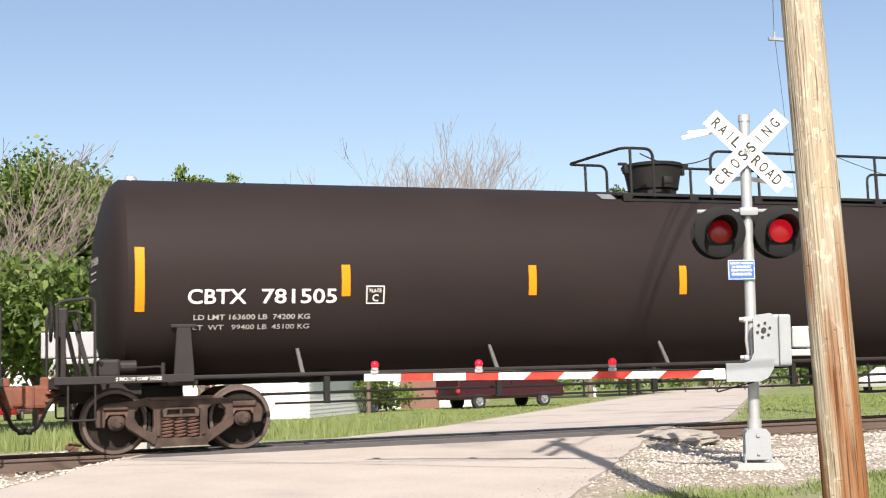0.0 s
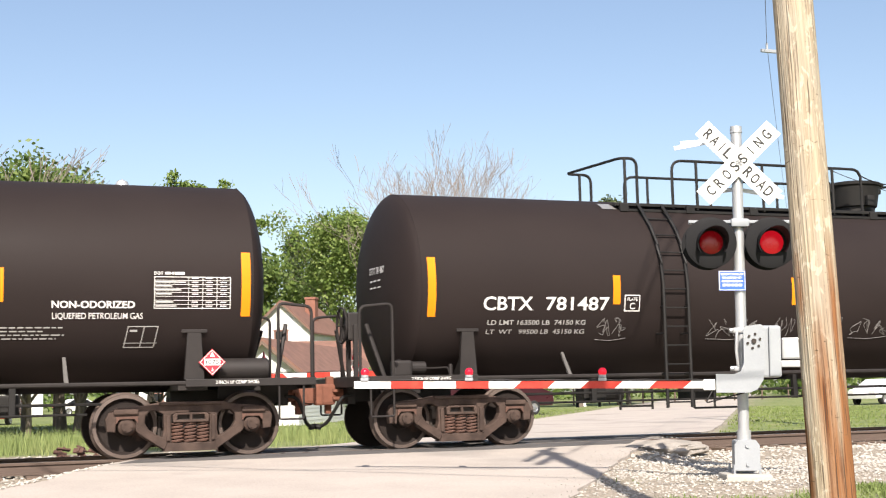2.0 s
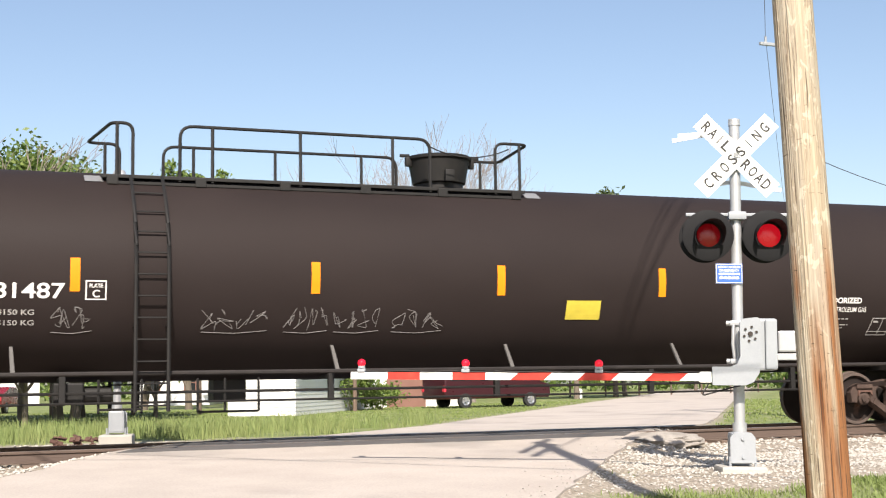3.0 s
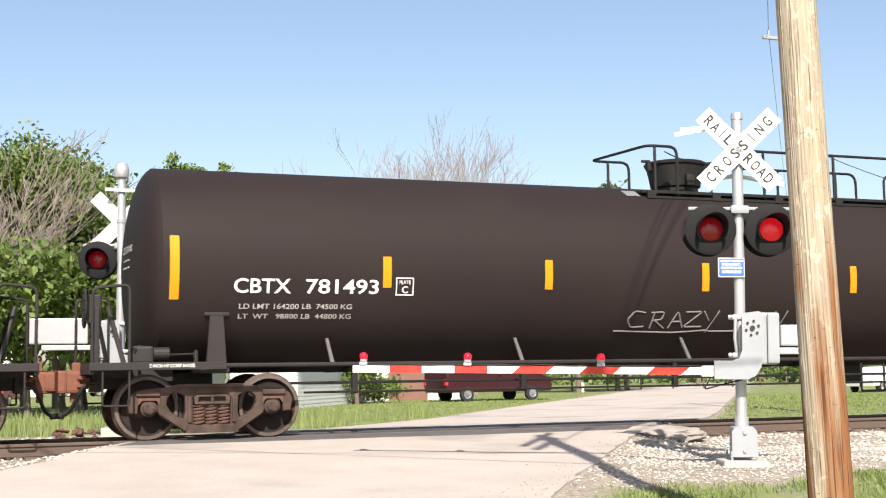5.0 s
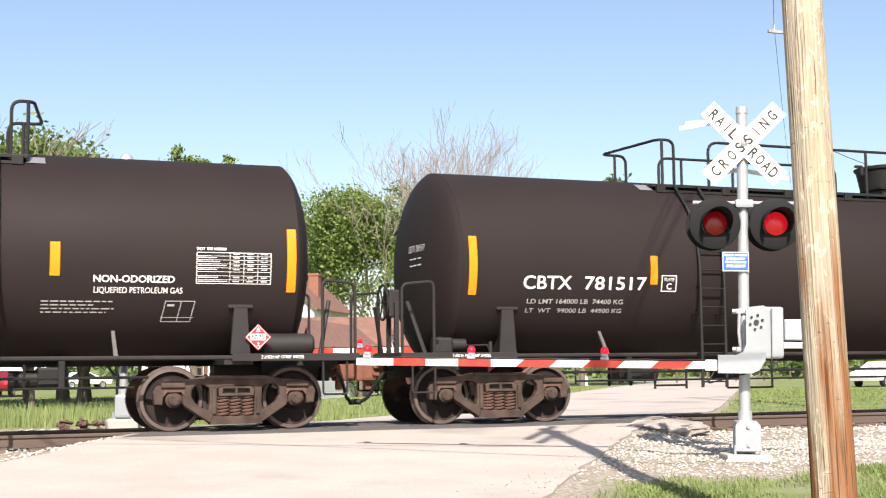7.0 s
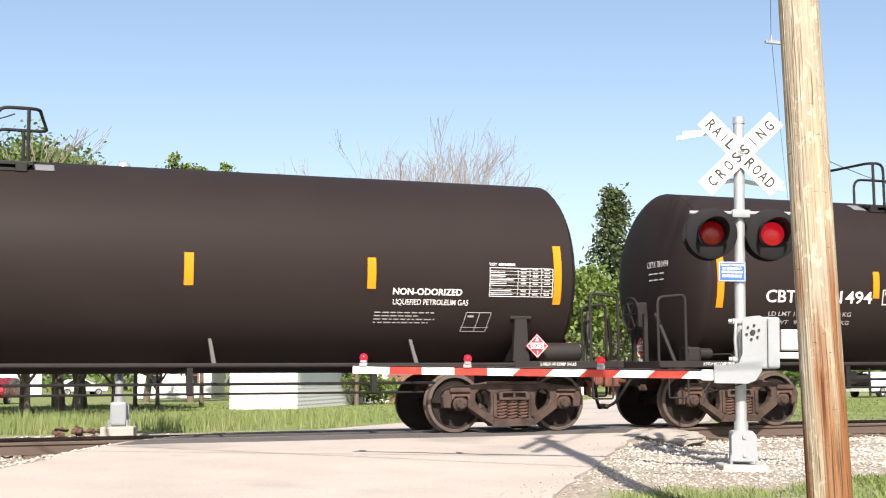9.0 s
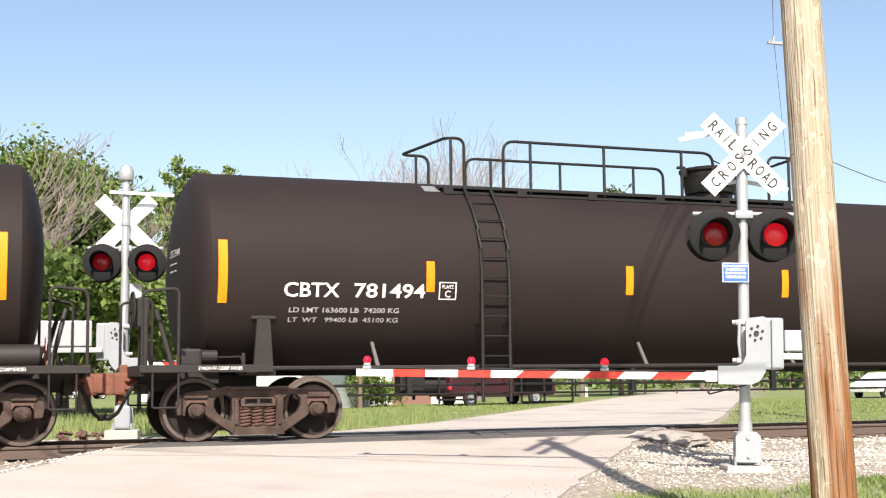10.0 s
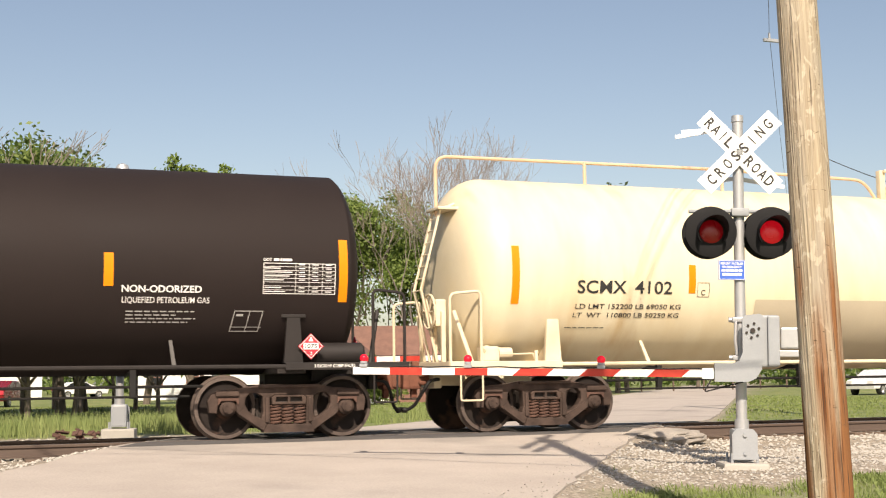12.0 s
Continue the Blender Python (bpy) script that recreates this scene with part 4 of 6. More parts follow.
def rail(y):
    bm = bmesh.new()
    prof = [(-0.07, -0.172), (0.07, -0.172), (0.07, -0.160), (0.012, -0.142), (0.010, -0.05), (0.034, -0.038), (0.036, -0.010), (0.028, 0), (-0.028, 0), (-0.036, -0.010), (-0.034, -0.038),
            (-0.010, -0.05), (-0.012, -0.142), (-0.07, -0.160)]
    a = [bm.verts.new((-160, y + py, pz)) for py, pz in prof]
    b = [bm.verts.new((260, y + py, pz)) for py, pz in prof]
    for i in range(len(prof)):
        j = (i + 1) % len(prof)
        bm.faces.new((a[i], a[j], b[j], b[i])).material_index = 1 if i == 7 else 0
    for x in np.arange(-19, 60, 11.9):
        for s in (-1, 1):
            box(bm, (x, y + s * 0.03, -0.09), (0.7, 0.03, 0.075), 0.008)
    return bm


def ties():
    """Cross-ties of the track, each a weathered timber."""
    rnd = random.Random(4)
    bm = bmesh.new()
    box(bm, (0, 0, 0), (0.23, 2.6, 0.18), 0.012)
    me = mesh_of(bm, "tie", TIE)
    host = new("track_ties")
    tagged(host, "weathered brown timber railway ties in white ballast", "railway ties", kind="structure")
    x = -9.0
    while x < 30:
        a, b = road_edges(0)
        if not a + 0.2 < x < b - 0.2:
            ob = new("tie", me)
            ob.parent = host
            ob.matrix_basis = pose(x + rnd.uniform(-0.03, 0.03), rnd.uniform(-0.06, 0.06), -0.265 + rnd.uniform(-0.008, 0.006), 0, 0, rnd.uniform(-1.5, 1.5))
        x += 0.52
    return host


def stones(name, spots, size, label, mat=STONE, seed=2):
    """Loose angular stones, joined."""
    rnd = np.random.RandomState(seed)
    base = np.array([(0, 0, 1), (0.9, 0, 0.25), (0.2, 0.9, 0.2), (-0.85, 0.3, 0.3), (-0.3, -0.9, 0.2), (0.5, -0.5, 0.6), (0.1, 0.1, -0.8)])
    faces = [(0, 5, 1), (0, 1, 2), (0, 2, 3), (0, 3, 4), (0, 4, 5), (5, 4, 1), (1, 6, 2), (2, 6, 3), (3, 6, 4), (4, 6, 1)]
    vs, fs = [], []
    for x, y, z in spots:
        k = size * rnd.uniform(0.5, 1.25)
        t = rnd.uniform(0, 6.28)
        p = base * (1 + rnd.uniform(-0.28, 0.28, base.shape)) * k * np.array((1, 1, 0.75))
        c, s = math.cos(t), math.sin(t)
        p = np.stack([p[:, 0] * c - p[:, 1] * s + x, p[:, 0] * s + p[:, 1] * c + y, p[:, 2] + z], 1)
        o = len(vs)
        vs += [tuple(map(float, q)) for q in p]
        fs += [tuple(i + o for i in f) for f in faces]
    me = bpy.data.meshes.new(name)
    me.from_pydata(vs, [], fs)
    me.materials.append(mat)
    return tagged(new(name, me), label, "gravel", kind="stuff")


def blades(name, spots, mat, label, h0, h1, w, seed=3, lean=0.35):
    rnd = np.random.RandomState(seed)
    vs, fs = [], []
    for x, y, z in spots:
        h, t, l = rnd.uniform(h0, h1), rnd.uniform(0, 6.28), rnd.uniform(0, lean)
        dx, dy = math.cos(t) * w, math.sin(t) * w
        lx, ly = math.cos(t * 3) * l * h, math.sin(t * 3) * l * h
        o = len(vs)
        vs += [(x - dx, y - dy, z - 0.02), (x + dx, y + dy, z - 0.02), (x + dx * 0.7 + lx * 0.4, y + dy * 0.7 + ly * 0.4, z + h * 0.6), (x - dx * 0.7 + lx * 0.4, y - dy * 0.7 + ly * 0.4, z + h * 0.6), (x + lx, y + ly, z + h)]
        fs += [(o, o + 1, o + 2, o + 3), (o + 3, o + 2, o + 4)]
    me = bpy.data.meshes.new(name)
    me.from_pydata(vs, [], fs)
    me.materials.append(mat)
    return tagged(new(name, me), label, "grass", kind="stuff")


def scatter(n, x0, x1, y0, y1, keep, seed):
    rnd = random.Random(seed)
    out = []
    while len(out) < n:
        x, y = rnd.uniform(x0, x1), rnd.uniform(y0, y1)
        n -= 0.02
        if keep(x, y, rnd.random()):
            out.append((x, y, ground_z(x, y)))
    return out


def clear_of_road(x, y, gap=0.25):
    a, b = road_edges(y)
    return x < a - gap or x > b + gap


def setting():
    ground()
    road()
    for y in (-0.753, 0.753):
        thing("rail", rail(y), [RAILM, RAILTOP], "rusty steel rail with a bright worn head", "rail", kind="structure")
    # asphalt fill of the crossing, between and beside the rails
    bm = bmesh.new()
    for y0, y1 in ((-1.55, -0.80), (-0.66, 0.66), (0.80, 1.6)):
        a0, b0 = road_edges(y0)
        a1, b1 = road_edges(y1)
        v = [(a0 + 0.15, y0), (b0 - 0.25, y0), (b1 - 0.25, y1), (a1 + 0.15, y1)]
        top = [bm.verts.new((x, y, road_z(y) + 0.008)) for x, y in v]
        low = [bm.verts.new((x, y, road_z(y) - 0.12)) for x, y in v]
        bm.faces.new(top)
        for i in range(4):
            bm.faces.new((top[i], low[i], low[(i + 1) % 4], top[(i + 1) % 4]))
    thing("crossing_surface", bm, ASPHALT, "dark asphalt fill between the rails of the crossing", "crossing", kind="structure")
    ties()
    stones("ballast", scatter(10500, -7.4, 26, -4.2, 3.5, lambda x, y, r: clear_of_road(x, y, 0.05), 5), 0.038, "white crushed limestone ballast")
    stones("verge_gravel", scatter(9000, 2.0, 15.5, -8.9, -3.7, lambda x, y, r: clear_of_road(x, y, 0.0) and r > grass_amount(x, y) * 1.2 + max(0, -5.85 - y) * 0.36, 6), 0.024, "loose pale gravel beside the road", seed=8)
    rnd = random.Random(31)
    spill = []
    for i in range(240):
        y = rnd.uniform(-9.3, -1.5)
        x = road_edges(y)[1] - abs(rnd.gauss(0, 0.45)) + 0.1
        spill.append((x, y, road_z(y) + 0.004))
    stones("spilled_gravel", spill, 0.012, "gravel spilled over the broken road edge", seed=9)
    bm = bmesh.new()
    bmesh.ops.create_icosphere(bm, subdivisions=4, radius=1.0)
    for v in bm.verts:
        k = 1 + 0.25 * noise.noise(v.co * 2.3) + 0.10 * noise.noise(v.co * 7)
        v.co = Vector((v.co.x * 0.78 * k, v.co.y * 0.44 * k, v.co.z * 0.15 * k))
    thing("asphalt_mound", bm, material("crumbled_asphalt", (0.34, 0.31, 0.275), 0.95, second=(0.22, 0.20, 0.18), scale=6, fine=40, bump=0.8, grain=0.4),
          "crumbling grey asphalt lump at the crossing edge", "asphalt", at=site(8.15, -1.75, -0.12, 12), smooth=True, kind="structure")
    blades("verge_grass", scatter(40000, 1.4, 13.5, -11.1, -5.85, lambda x, y, r: clear_of_road(x, y, 0.3) and r < grass_amount(x, y) ** 2 * (0.65 + 1.5 * noise.noise((x * 0.9, y * 0.9, 4.0))), 7), BLADE, "sparse green grass on gravel", 0.015, 0.075, 0.007, 3, 1.1)


# ---- crossing signals ----
def signal(at, arm_turn, arm_length, group_label, arm_tilt=0.0, lift=0.0, weight=(0.5, 0.26), cross=3.75, footing=0.12, side=-1):
    """Mast with crossbuck, two lamps, sign, gate machine, arm; local -y faces the traffic, the arm runs to -x at no turn."""
    mast = empty("crossing_signal", at, group_label, "crossing signal", "level crossing signals")
    bm = bmesh.new()
    tube(bm, (0, 0, 0.35), (0, 0, 4.15), 0.066, 20)
    tube(bm, (0, 0, 4.14), (0, 0, 4.22), 0.074, 20, 0.070)
    tube(bm, (0, 0, 0.30), (0, 0, 0.5), 0.085, 20)
    part("mast_pole", bm, GALV, mast, "galvanised steel mast", True)
    bm = bmesh.new()
    box(bm, (0, 0, 0.20), (0.26, 0.26, 0.38), 0.04)
    prism(bm, [(-0.15, 0.03), (0.15, 0.03), (0.15, 0.33), (0.10, 0.39), (-0.10, 0.39), (-0.15, 0.33)], -0.17, -0.13)
    tube(bm, (0, -0.19, 0.32), (0, -0.16, 0.32), 0.025, 10)
    tube(bm, (0, -0.19, 0.10), (0, -0.16, 0.10), 0.02, 10)
    for sx in (-1, 1):
        for sy in (-1, 1):
            tube(bm, (sx * 0.15, sy * 0.15, -0.05), (sx * 0.15, sy * 0.15, 0.10), 0.016, 6)
    part("mast_base", bm, GREYPAINT, mast, "grey cast junction box base")
    bm = bmesh.new()
    box(bm, (0, 0, -0.01 - footing / 2), (0.54, 0.54, footing), 0.03)
    part("foundation", bm, CONCRETE, mast, "concrete footing")
    for k, (text, turn) in enumerate((("RAIL ROAD", -45), ("CROSSING", 45))):
        m = pose(0, -0.10 - 0.012 * k, cross) @ pose(0, 0, 0, 0, -turn, 0)
        bm = bmesh.new()
        box(bm, (0, 0, 0), (1.24, 0.006, 0.235), 0, m)
        blade = part("crossbuck_blade", bm, SIGNWHITE, mast, "white crossbuck blade with black letters")
        n = 10 if k == 0 else 8
        for start, word in ((0, "RAIL"), (6, "ROAD")) if k == 0 else ((0, "CROSSING"),):
            bm = bmesh.new()
            for i, ch in enumerate(word):
                xc = -0.56 + 1.12 * (start + i + 0.5) / n
                w = 0.014 if ch == "I" else (0.082 if k else 0.088)
                write(bm, ch, lambda u, v: m @ Vector((xc - w / 2 + w * u, -0.006, -0.068 + 0.136 * v)), 0.02)
            part("blade_lettering", bm, BLACKTEXT, blade)
    # edges of the second crossbuck, which faces along the road the other way
    edges = (((-0.74, 0.16, 3.98), (-0.30, 0.14, 4.06)), ((-0.66, 0.19, 4.05), (-0.28, 0.15, 4.07)), ((-0.42, 0.16, 3.40), (0.0, 0.13, 3.46)), ((0.0, 0.13, 3.46), (0.60, 0.16, 3.36)))
    if cross < 3.6:
        edges = (((-0.80, 0.10, 3.90), (0.26, 0.10, 3.95)),)
        bm = bmesh.new()
        revolve(bm, [(4.16, 0), (4.16, 0.11), (4.19, 0.125), (4.32, 0.125), (4.40, 0.09), (4.44, 0)], 24, "Z")
        part("warning_bell", bm, GALV, mast, "round grey warning bell", True)
    for a, b in edges:
        bm = bmesh.new()
        d = Vector(b) - Vector(a)
        box(bm, (0, 0, 0), (d.length, 0.02, 0.05), 0, Matrix.Translation((Vector(a) + Vector(b)) / 2) @ d.to_track_quat("X", "Z").to_matrix().to_4x4())
        part("crossbuck_back", bm, SIGNWHITE, mast, "edge of a second white crossbuck")
    bm = bmesh.new()
    tube(bm, (0, 0, cross - 0.03), (0, 0, cross + 0.03), 0.08, 16)
    box(bm, (0, -0.09, cross), (0.10, 0.05, 0.10), 0.01)
    part("crossbuck_clamp", bm, GREYPAINT, mast, "", True)
    bm = bmesh.new()
    pipe(bm, [(-0.62, -0.06, 3.02), (0.62, -0.06, 3.02)], 0.026)
    box(bm, (0, -0.05, 3.01), (0.22, 0.14, 0.10), 0.02)
    part("lamp_bracket", bm, GREYPAINT, mast, "", True)
    for sx in (-1, 1):
        for sy in (-1, 1):
            lx, lz = sx * 0.365, 2.76
            bm = bmesh.new()
            revolve(bm, [(sy * 0.12, 0), (sy * 0.12, 0.27), (sy * 0.125, 0.312), (sy * 0.135, 0.312), (sy * 0.145, 0.28), (sy * 0.15, 0.16), (sy * 0.15, 0.0)], 36, "Y", at=pose(lx, 0, lz))
            tube(bm, (lx, sy * 0.0, lz), (lx, sy * 0.13, lz), 0.15, 18)
            tube(bm, (lx, sy * 0.05, lz + 0.12), (lx, sy * 0.05, 3.04), 0.025, 8)
            disc = part("lamp_disc", bm, SIGNALBLACK, mast, "black round lamp background", True)
            bm = bmesh.new()
            n = 20
            rows = []
            for i in range(n + 1):
                t = radians(-38 + 256 * i / n)
                c, s_ = math.cos(t), math.sin(t)
                top = max(0.0, math.sin(t)) * 0.24 + 0.13
                rows.append((bm.verts.new((lx + 0.172 * c, sy * 0.15, lz + 0.172 * s_)), bm.verts.new((lx + 0.180 * c, sy * (0.15 + top), lz + 0.180 * s_ - 0.02)),
                             bm.verts.new((lx + 0.187 * c, sy * (0.15 + top), lz + 0.187 * s_ - 0.02)), bm.verts.new((lx + 0.180 * c, sy * 0.15, lz + 0.180 * s_))))
            for a, b in zip(rows, rows[1:]):
                for i in range(4):
                    bm.faces.new((a[i], a[(i + 1) % 4], b[(i + 1) % 4], b[i]))
            part("hood", bm, SIGNALBLACK, disc)
            bm = bmesh.new()
            revolve(bm, [(sy * 0.152, 0.142), (sy * 0.165, 0.11), (sy * 0.175, 0.06), (sy * 0.178, 0)], 28, "Y", at=pose(lx, 0, lz))
            part("lens", bm, LENSLIT if sx * sy < 0 else LENSDIM, disc, "red glass lens", True)
    bm = bmesh.new()
    box(bm, (-0.11, -0.085, 2.30), (0.32, 0.006, 0.24), 0.0)
    sign = part("emergency_sign", bm, SIGNBLUE, mast, "small blue notice with white border")
    bm = bmesh.new()
    for i, (text, w) in enumerate((("REPORT PROBLEM", 0.27), ("OR EMERGENCY", 0.24))):
        write(bm, text, lambda u, v: Vector((-0.11 - w / 2 + w * u, -0.0905, 2.365 - i * 0.042 + 0.028 * v)), 0.02)
    for i, (w, h) in enumerate(((0.26, 0.026), (0.24, 0.030))):
        for j in range(5):
            box(bm, (-0.11 - w / 2 + w * (j + 0.5) / 5, -0.090, 2.295 - i * 0.048), (w / 5 * 0.85, 0.002, h))
    for dx, dz, w, h in ((0, 0.112, 0.31, 0.006), (0, -0.112, 0.31, 0.006), (0.153, 0, 0.006, 0.23), (-0.153, 0, 0.006, 0.23)):
        box(bm, (-0.11 + dx, -0.090, 2.30 + dz), (w, 0.002, h))
    part("sign_writing", bm, SIGNWHITE, sign)
    bm = bmesh.new()
    box(bm, (-0.11, -0.078, 2.30), (0.325, 0.004, 0.245))
    part("sign_back", bm, GALV, sign, "bare metal back of the notice")
    # gate machine on the side away from the road
    turn = pose(0, 0, lift, 0, 0, arm_turn)
    bm = bmesh.new()
    box(bm, (0.27, -0.02, 1.44), (0.34, 0.36, 0.62), 0.03, turn)
    box(bm, (0.37, -0.04, 1.44), (0.14, 0.42, 0.60), 0.02, turn)
    machine = part("gate_machine", bm, GREYPAINT, mast, "grey steel gate machine housing")
    bm = bmesh.new()
    prism(bm, [(0.20, 1.76), (0.03, 1.74), (0.0, 1.70), (0.0, 1.30), (-0.04, 1.20), (-0.12, 1.17), (-0.33, 1.17), (-0.33, 0.95), (0.06, 0.95), (0.15, 0.99), (0.22, 1.10), (0.24, 1.30), (0.24, 1.74)], min(side * 0.30, side * 0.215), max(side * 0.30, side * 0.215), m=turn)
    for k in range(6):
        t = k * math.pi / 3 + 0.3
        tube(bm, turn @ Vector((0.12 + 0.075 * math.cos(t), side * 0.315, 1.56 + 0.085 * math.sin(t))), turn @ Vector((0.12 + 0.075 * math.cos(t), side * 0.29, 1.56 + 0.085 * math.sin(t))), 0.016, 8, mi=1)
    tube(bm, turn @ Vector((0.12, side * 0.32, 1.56)), turn @ Vector((0.12, side * 0.29, 1.56)), 0.03, 10, mi=1)
    part("arm_bracket", bm, [GREYPAINT, BOLSTER], mast, "grey swan-neck arm bracket with bolts")
    bm = bmesh.new()
    for z in (1.70, 1.24):
        tube(bm, turn @ Vector((-0.14, -0.02, z)), turn @ Vector((0.06, -0.02, z)), 0.03, 10)
        box(bm, (0.0, 0, z), (0.2, 0.18, 0.06), 0.01, turn)
    pipe(bm, [turn @ Vector(p) for p in ((-0.06, -0.08, 1.68), (-0.07, -0.1, 1.45), (-0.05, -0.08, 1.27))], 0.02)
    part("mounting_clamp", bm, GALV, mast, "", True)
    # counterweights on the far side of the machine
    bm = bmesh.new()
    wl, wh = weight
    box(bm, (0.78, 0.26, 1.30), (0.9, 0.05, 0.08), 0.01, turn)
    box(bm, (0.50 + wl / 2, 0.26, 1.36 + wh / 2), (wl, 0.07, wh), 0.02, turn)
    part("counterweight", bm, GALV, mast, "galvanised counterweight bar")
    # arm
    root = turn @ Matrix.Translation((-0.36, side * 0.26, 1.045)) @ pose(0, 0, 0, 0, arm_tilt, 0)
    bm = bmesh.new()
    box(bm, (-0.05, 0, 0), (0.14, 0.06, 0.13), 0.01, root)
    box(bm, (-arm_length / 2 - 0.1, 0, 0), (arm_length, 0.025, 0.090), 0.004, root)
    arm = part("gate_arm", bm, SIGNWHITE, mast, "red and white striped gate arm, lowered")
    red, x, i = 0.406, -0.26, 0
    while x > -arm_length:
        w = min(red, arm_length + x + 0.1)
        lean = 0.10 if i < 3 else 0.0
        if w > 0.06:
            bm = bmesh.new()
            prism(bm, [(x, 0.045), (x - w, 0.045), (x - w - lean, -0.045), (x - lean, -0.045)], -0.0145, 0.0145, m=root)
            part("red_stripe", bm, GATERED, arm, "red reflective stripe")
        x -= 2 * red
        i += 1
    for frac in (0.30, 0.68, 0.985):
        bm = bmesh.new()
        x = -0.1 - arm_length * frac + 0.07
        box(bm, (x, 0, 0.066), (0.10, 0.07, 0.042), 0.01, root)
        tube(bm, root @ Vector((x, 0, 0.09)), root @ Vector((x, 0, 0.12)), 0.045, 14)
        lamp = part("lamp_socket", bm, GREYPAINT, arm)
        bm = bmesh.new()
        bmesh.ops.create_uvsphere(bm, u_segments=16, v_segments=10, radius=0.052, matrix=root @ Matrix.Translation((x, 0, 0.155)))
        part("gate_lamp", bm, BULB, lamp, "small red gate lamp", True)
    bm = bmesh.new()
    pts = []
    for k in range(25):
        x = -0.1 - arm_length * k / 24 * 0.98
        pts.append(root @ Vector((x, -0.02, 0.058 + 0.006 * math.sin(k * 1.9))))
    pipe(bm, pts, 0.008, n=5)
    pipe(bm, [root @ Vector((0.0, 0, -0.05)), root @ Vector((-0.1, -0.05, -0.22)), turn @ Vector((-0.1, -0.1, 0.92)), turn @ Vector((0.02, -0.06, 0.95))], 0.009, 0.05, n=5)
    part("lamp_cable", bm, BLACKM, arm)
    return mast


def utility_pole(at, height, r0, r1, label, name="utility_pole", mat=POLEWOOD):
    p = empty(name, at, label, "utility pole", "utility poles")
    bm = bmesh.new()
    n, rings = 28, []
    for i in range(41):
        z = -0.3 + (height + 0.3) * i / 40
        r = r0 + (r1 - r0) * i / 40
        ring = []
        for k in range(n):
            t = 2 * math.pi * k / n
            rr = r * (1 + 0.02 * noise.noise((math.cos(t) * 2.5, math.sin(t) * 2.5, z * 0.25)))
            ring.append(bm.verts.new((rr * math.cos(t), rr * math.sin(t), z)))
        rings.append(ring)
    for a, b in zip(rings, rings[1:]):
        for k in range(n):
            bm.faces.new((a[k], a[(k + 1) % n], b[(k + 1) % n], b[k]))
    bm.faces.new(rings[-1])
    part("pole_shaft", bm, mat, p, "", True)
    return p


GIRTH = 0.974          # the car bodies above are drawn round a 3.18 m tank; the true one is 3.10 m


def true_girth(cars):
    done = set()
    m = Matrix.Diagonal((1, GIRTH, GIRTH, 1))
    for car in cars:
        for ob in car.children:
            if ob.name.startswith("truck"):
                continue
            ob.matrix_basis.translation = m @ ob.matrix_basis.translation
            if ob.data.name not in done:
                done.add(ob.data.name)
                ob.data.transform(Matrix.Scale(GIRTH, 4) if ob.name.startswith("placard") else m)


def motions(cars):
    steps = [k * 0.5 for k in range(25)]
    wheel_steps = [k / 15 for k in range(181)]
    for car in cars:
        x0 = car.matrix_basis.translation.x
        walk(car, [(t, pose(x0 - SPEED * t + lerp(t, (0, 9.5, 10.5, 11.5, 12.0), (0, -0.01, 0.0, 0.04, 0.20)), 0, 0)) for t in steps])
    for car in cars:
        for ob in car.children_recursive:
            if ob.name.startswith("wheelset"):
                at = ob.matrix_basis.translation.copy()
                walk(ob, [(t, Matrix.Translation(at) @ Matrix.Rotation(-SPEED * t / 0.457, 4, "Y")) for t in wheel_steps])


setting()
signal(site(7.06, -5.62, -0.175, -18, 1.3) @ Matrix.Scale(0.975, 4), -7.3, 4.28, "galvanised railroad crossing signal with lowered gate beside the road")
signal(site(-0.13, 4.75, 0.0, 170) @ Matrix.Scale(1.15, 4), 3.6, 5.2, "railroad crossing signal across the tracks with lowered gate", 0.6, 0.0, (0.92, 0.42), 3.42, 0.30, 1)
# ---- poles and wires ----
near_pole = utility_pole(site(4.445, -10.75, -0.41, 0, -1.8), 10.0, 0.147, 0.106, "weathered tan wooden utility pole with a reddish streak")
ARM = pose(0, 0, 0, 0, 0, 56)
for z, half in ((9.35, 1.2), (8.65, 0.95)):
    bm = bmesh.new()
    box(bm, (0, 0.16, z), (2 * half, 0.09, 0.11), 0.01, ARM)
    for k in (-1, 1):
        tube(bm, ARM @ Vector((k * 0.6, 0.14, z - 0.03)), ARM @ Vector((0, 0.10, z - 0.5)), 0.014, 6)
    part("crossarm", bm, TIE, near_pole, "grey timber crossarm")
    for x in (-half + 0.1, -half / 2, half / 2, half - 0.1):
        bm = bmesh.new()
        revolve(bm, [(0, 0), (0, 0.03), (0.06, 0.045), (0.08, 0.03), (0.12, 0.04), (0.15, 0.0)], 10, "Z", at=ARM @ pose(x, 0.16, z + 0.05))
        part("insulator", bm, GREYPAINT, near_pole, "grey glass insulator", True)

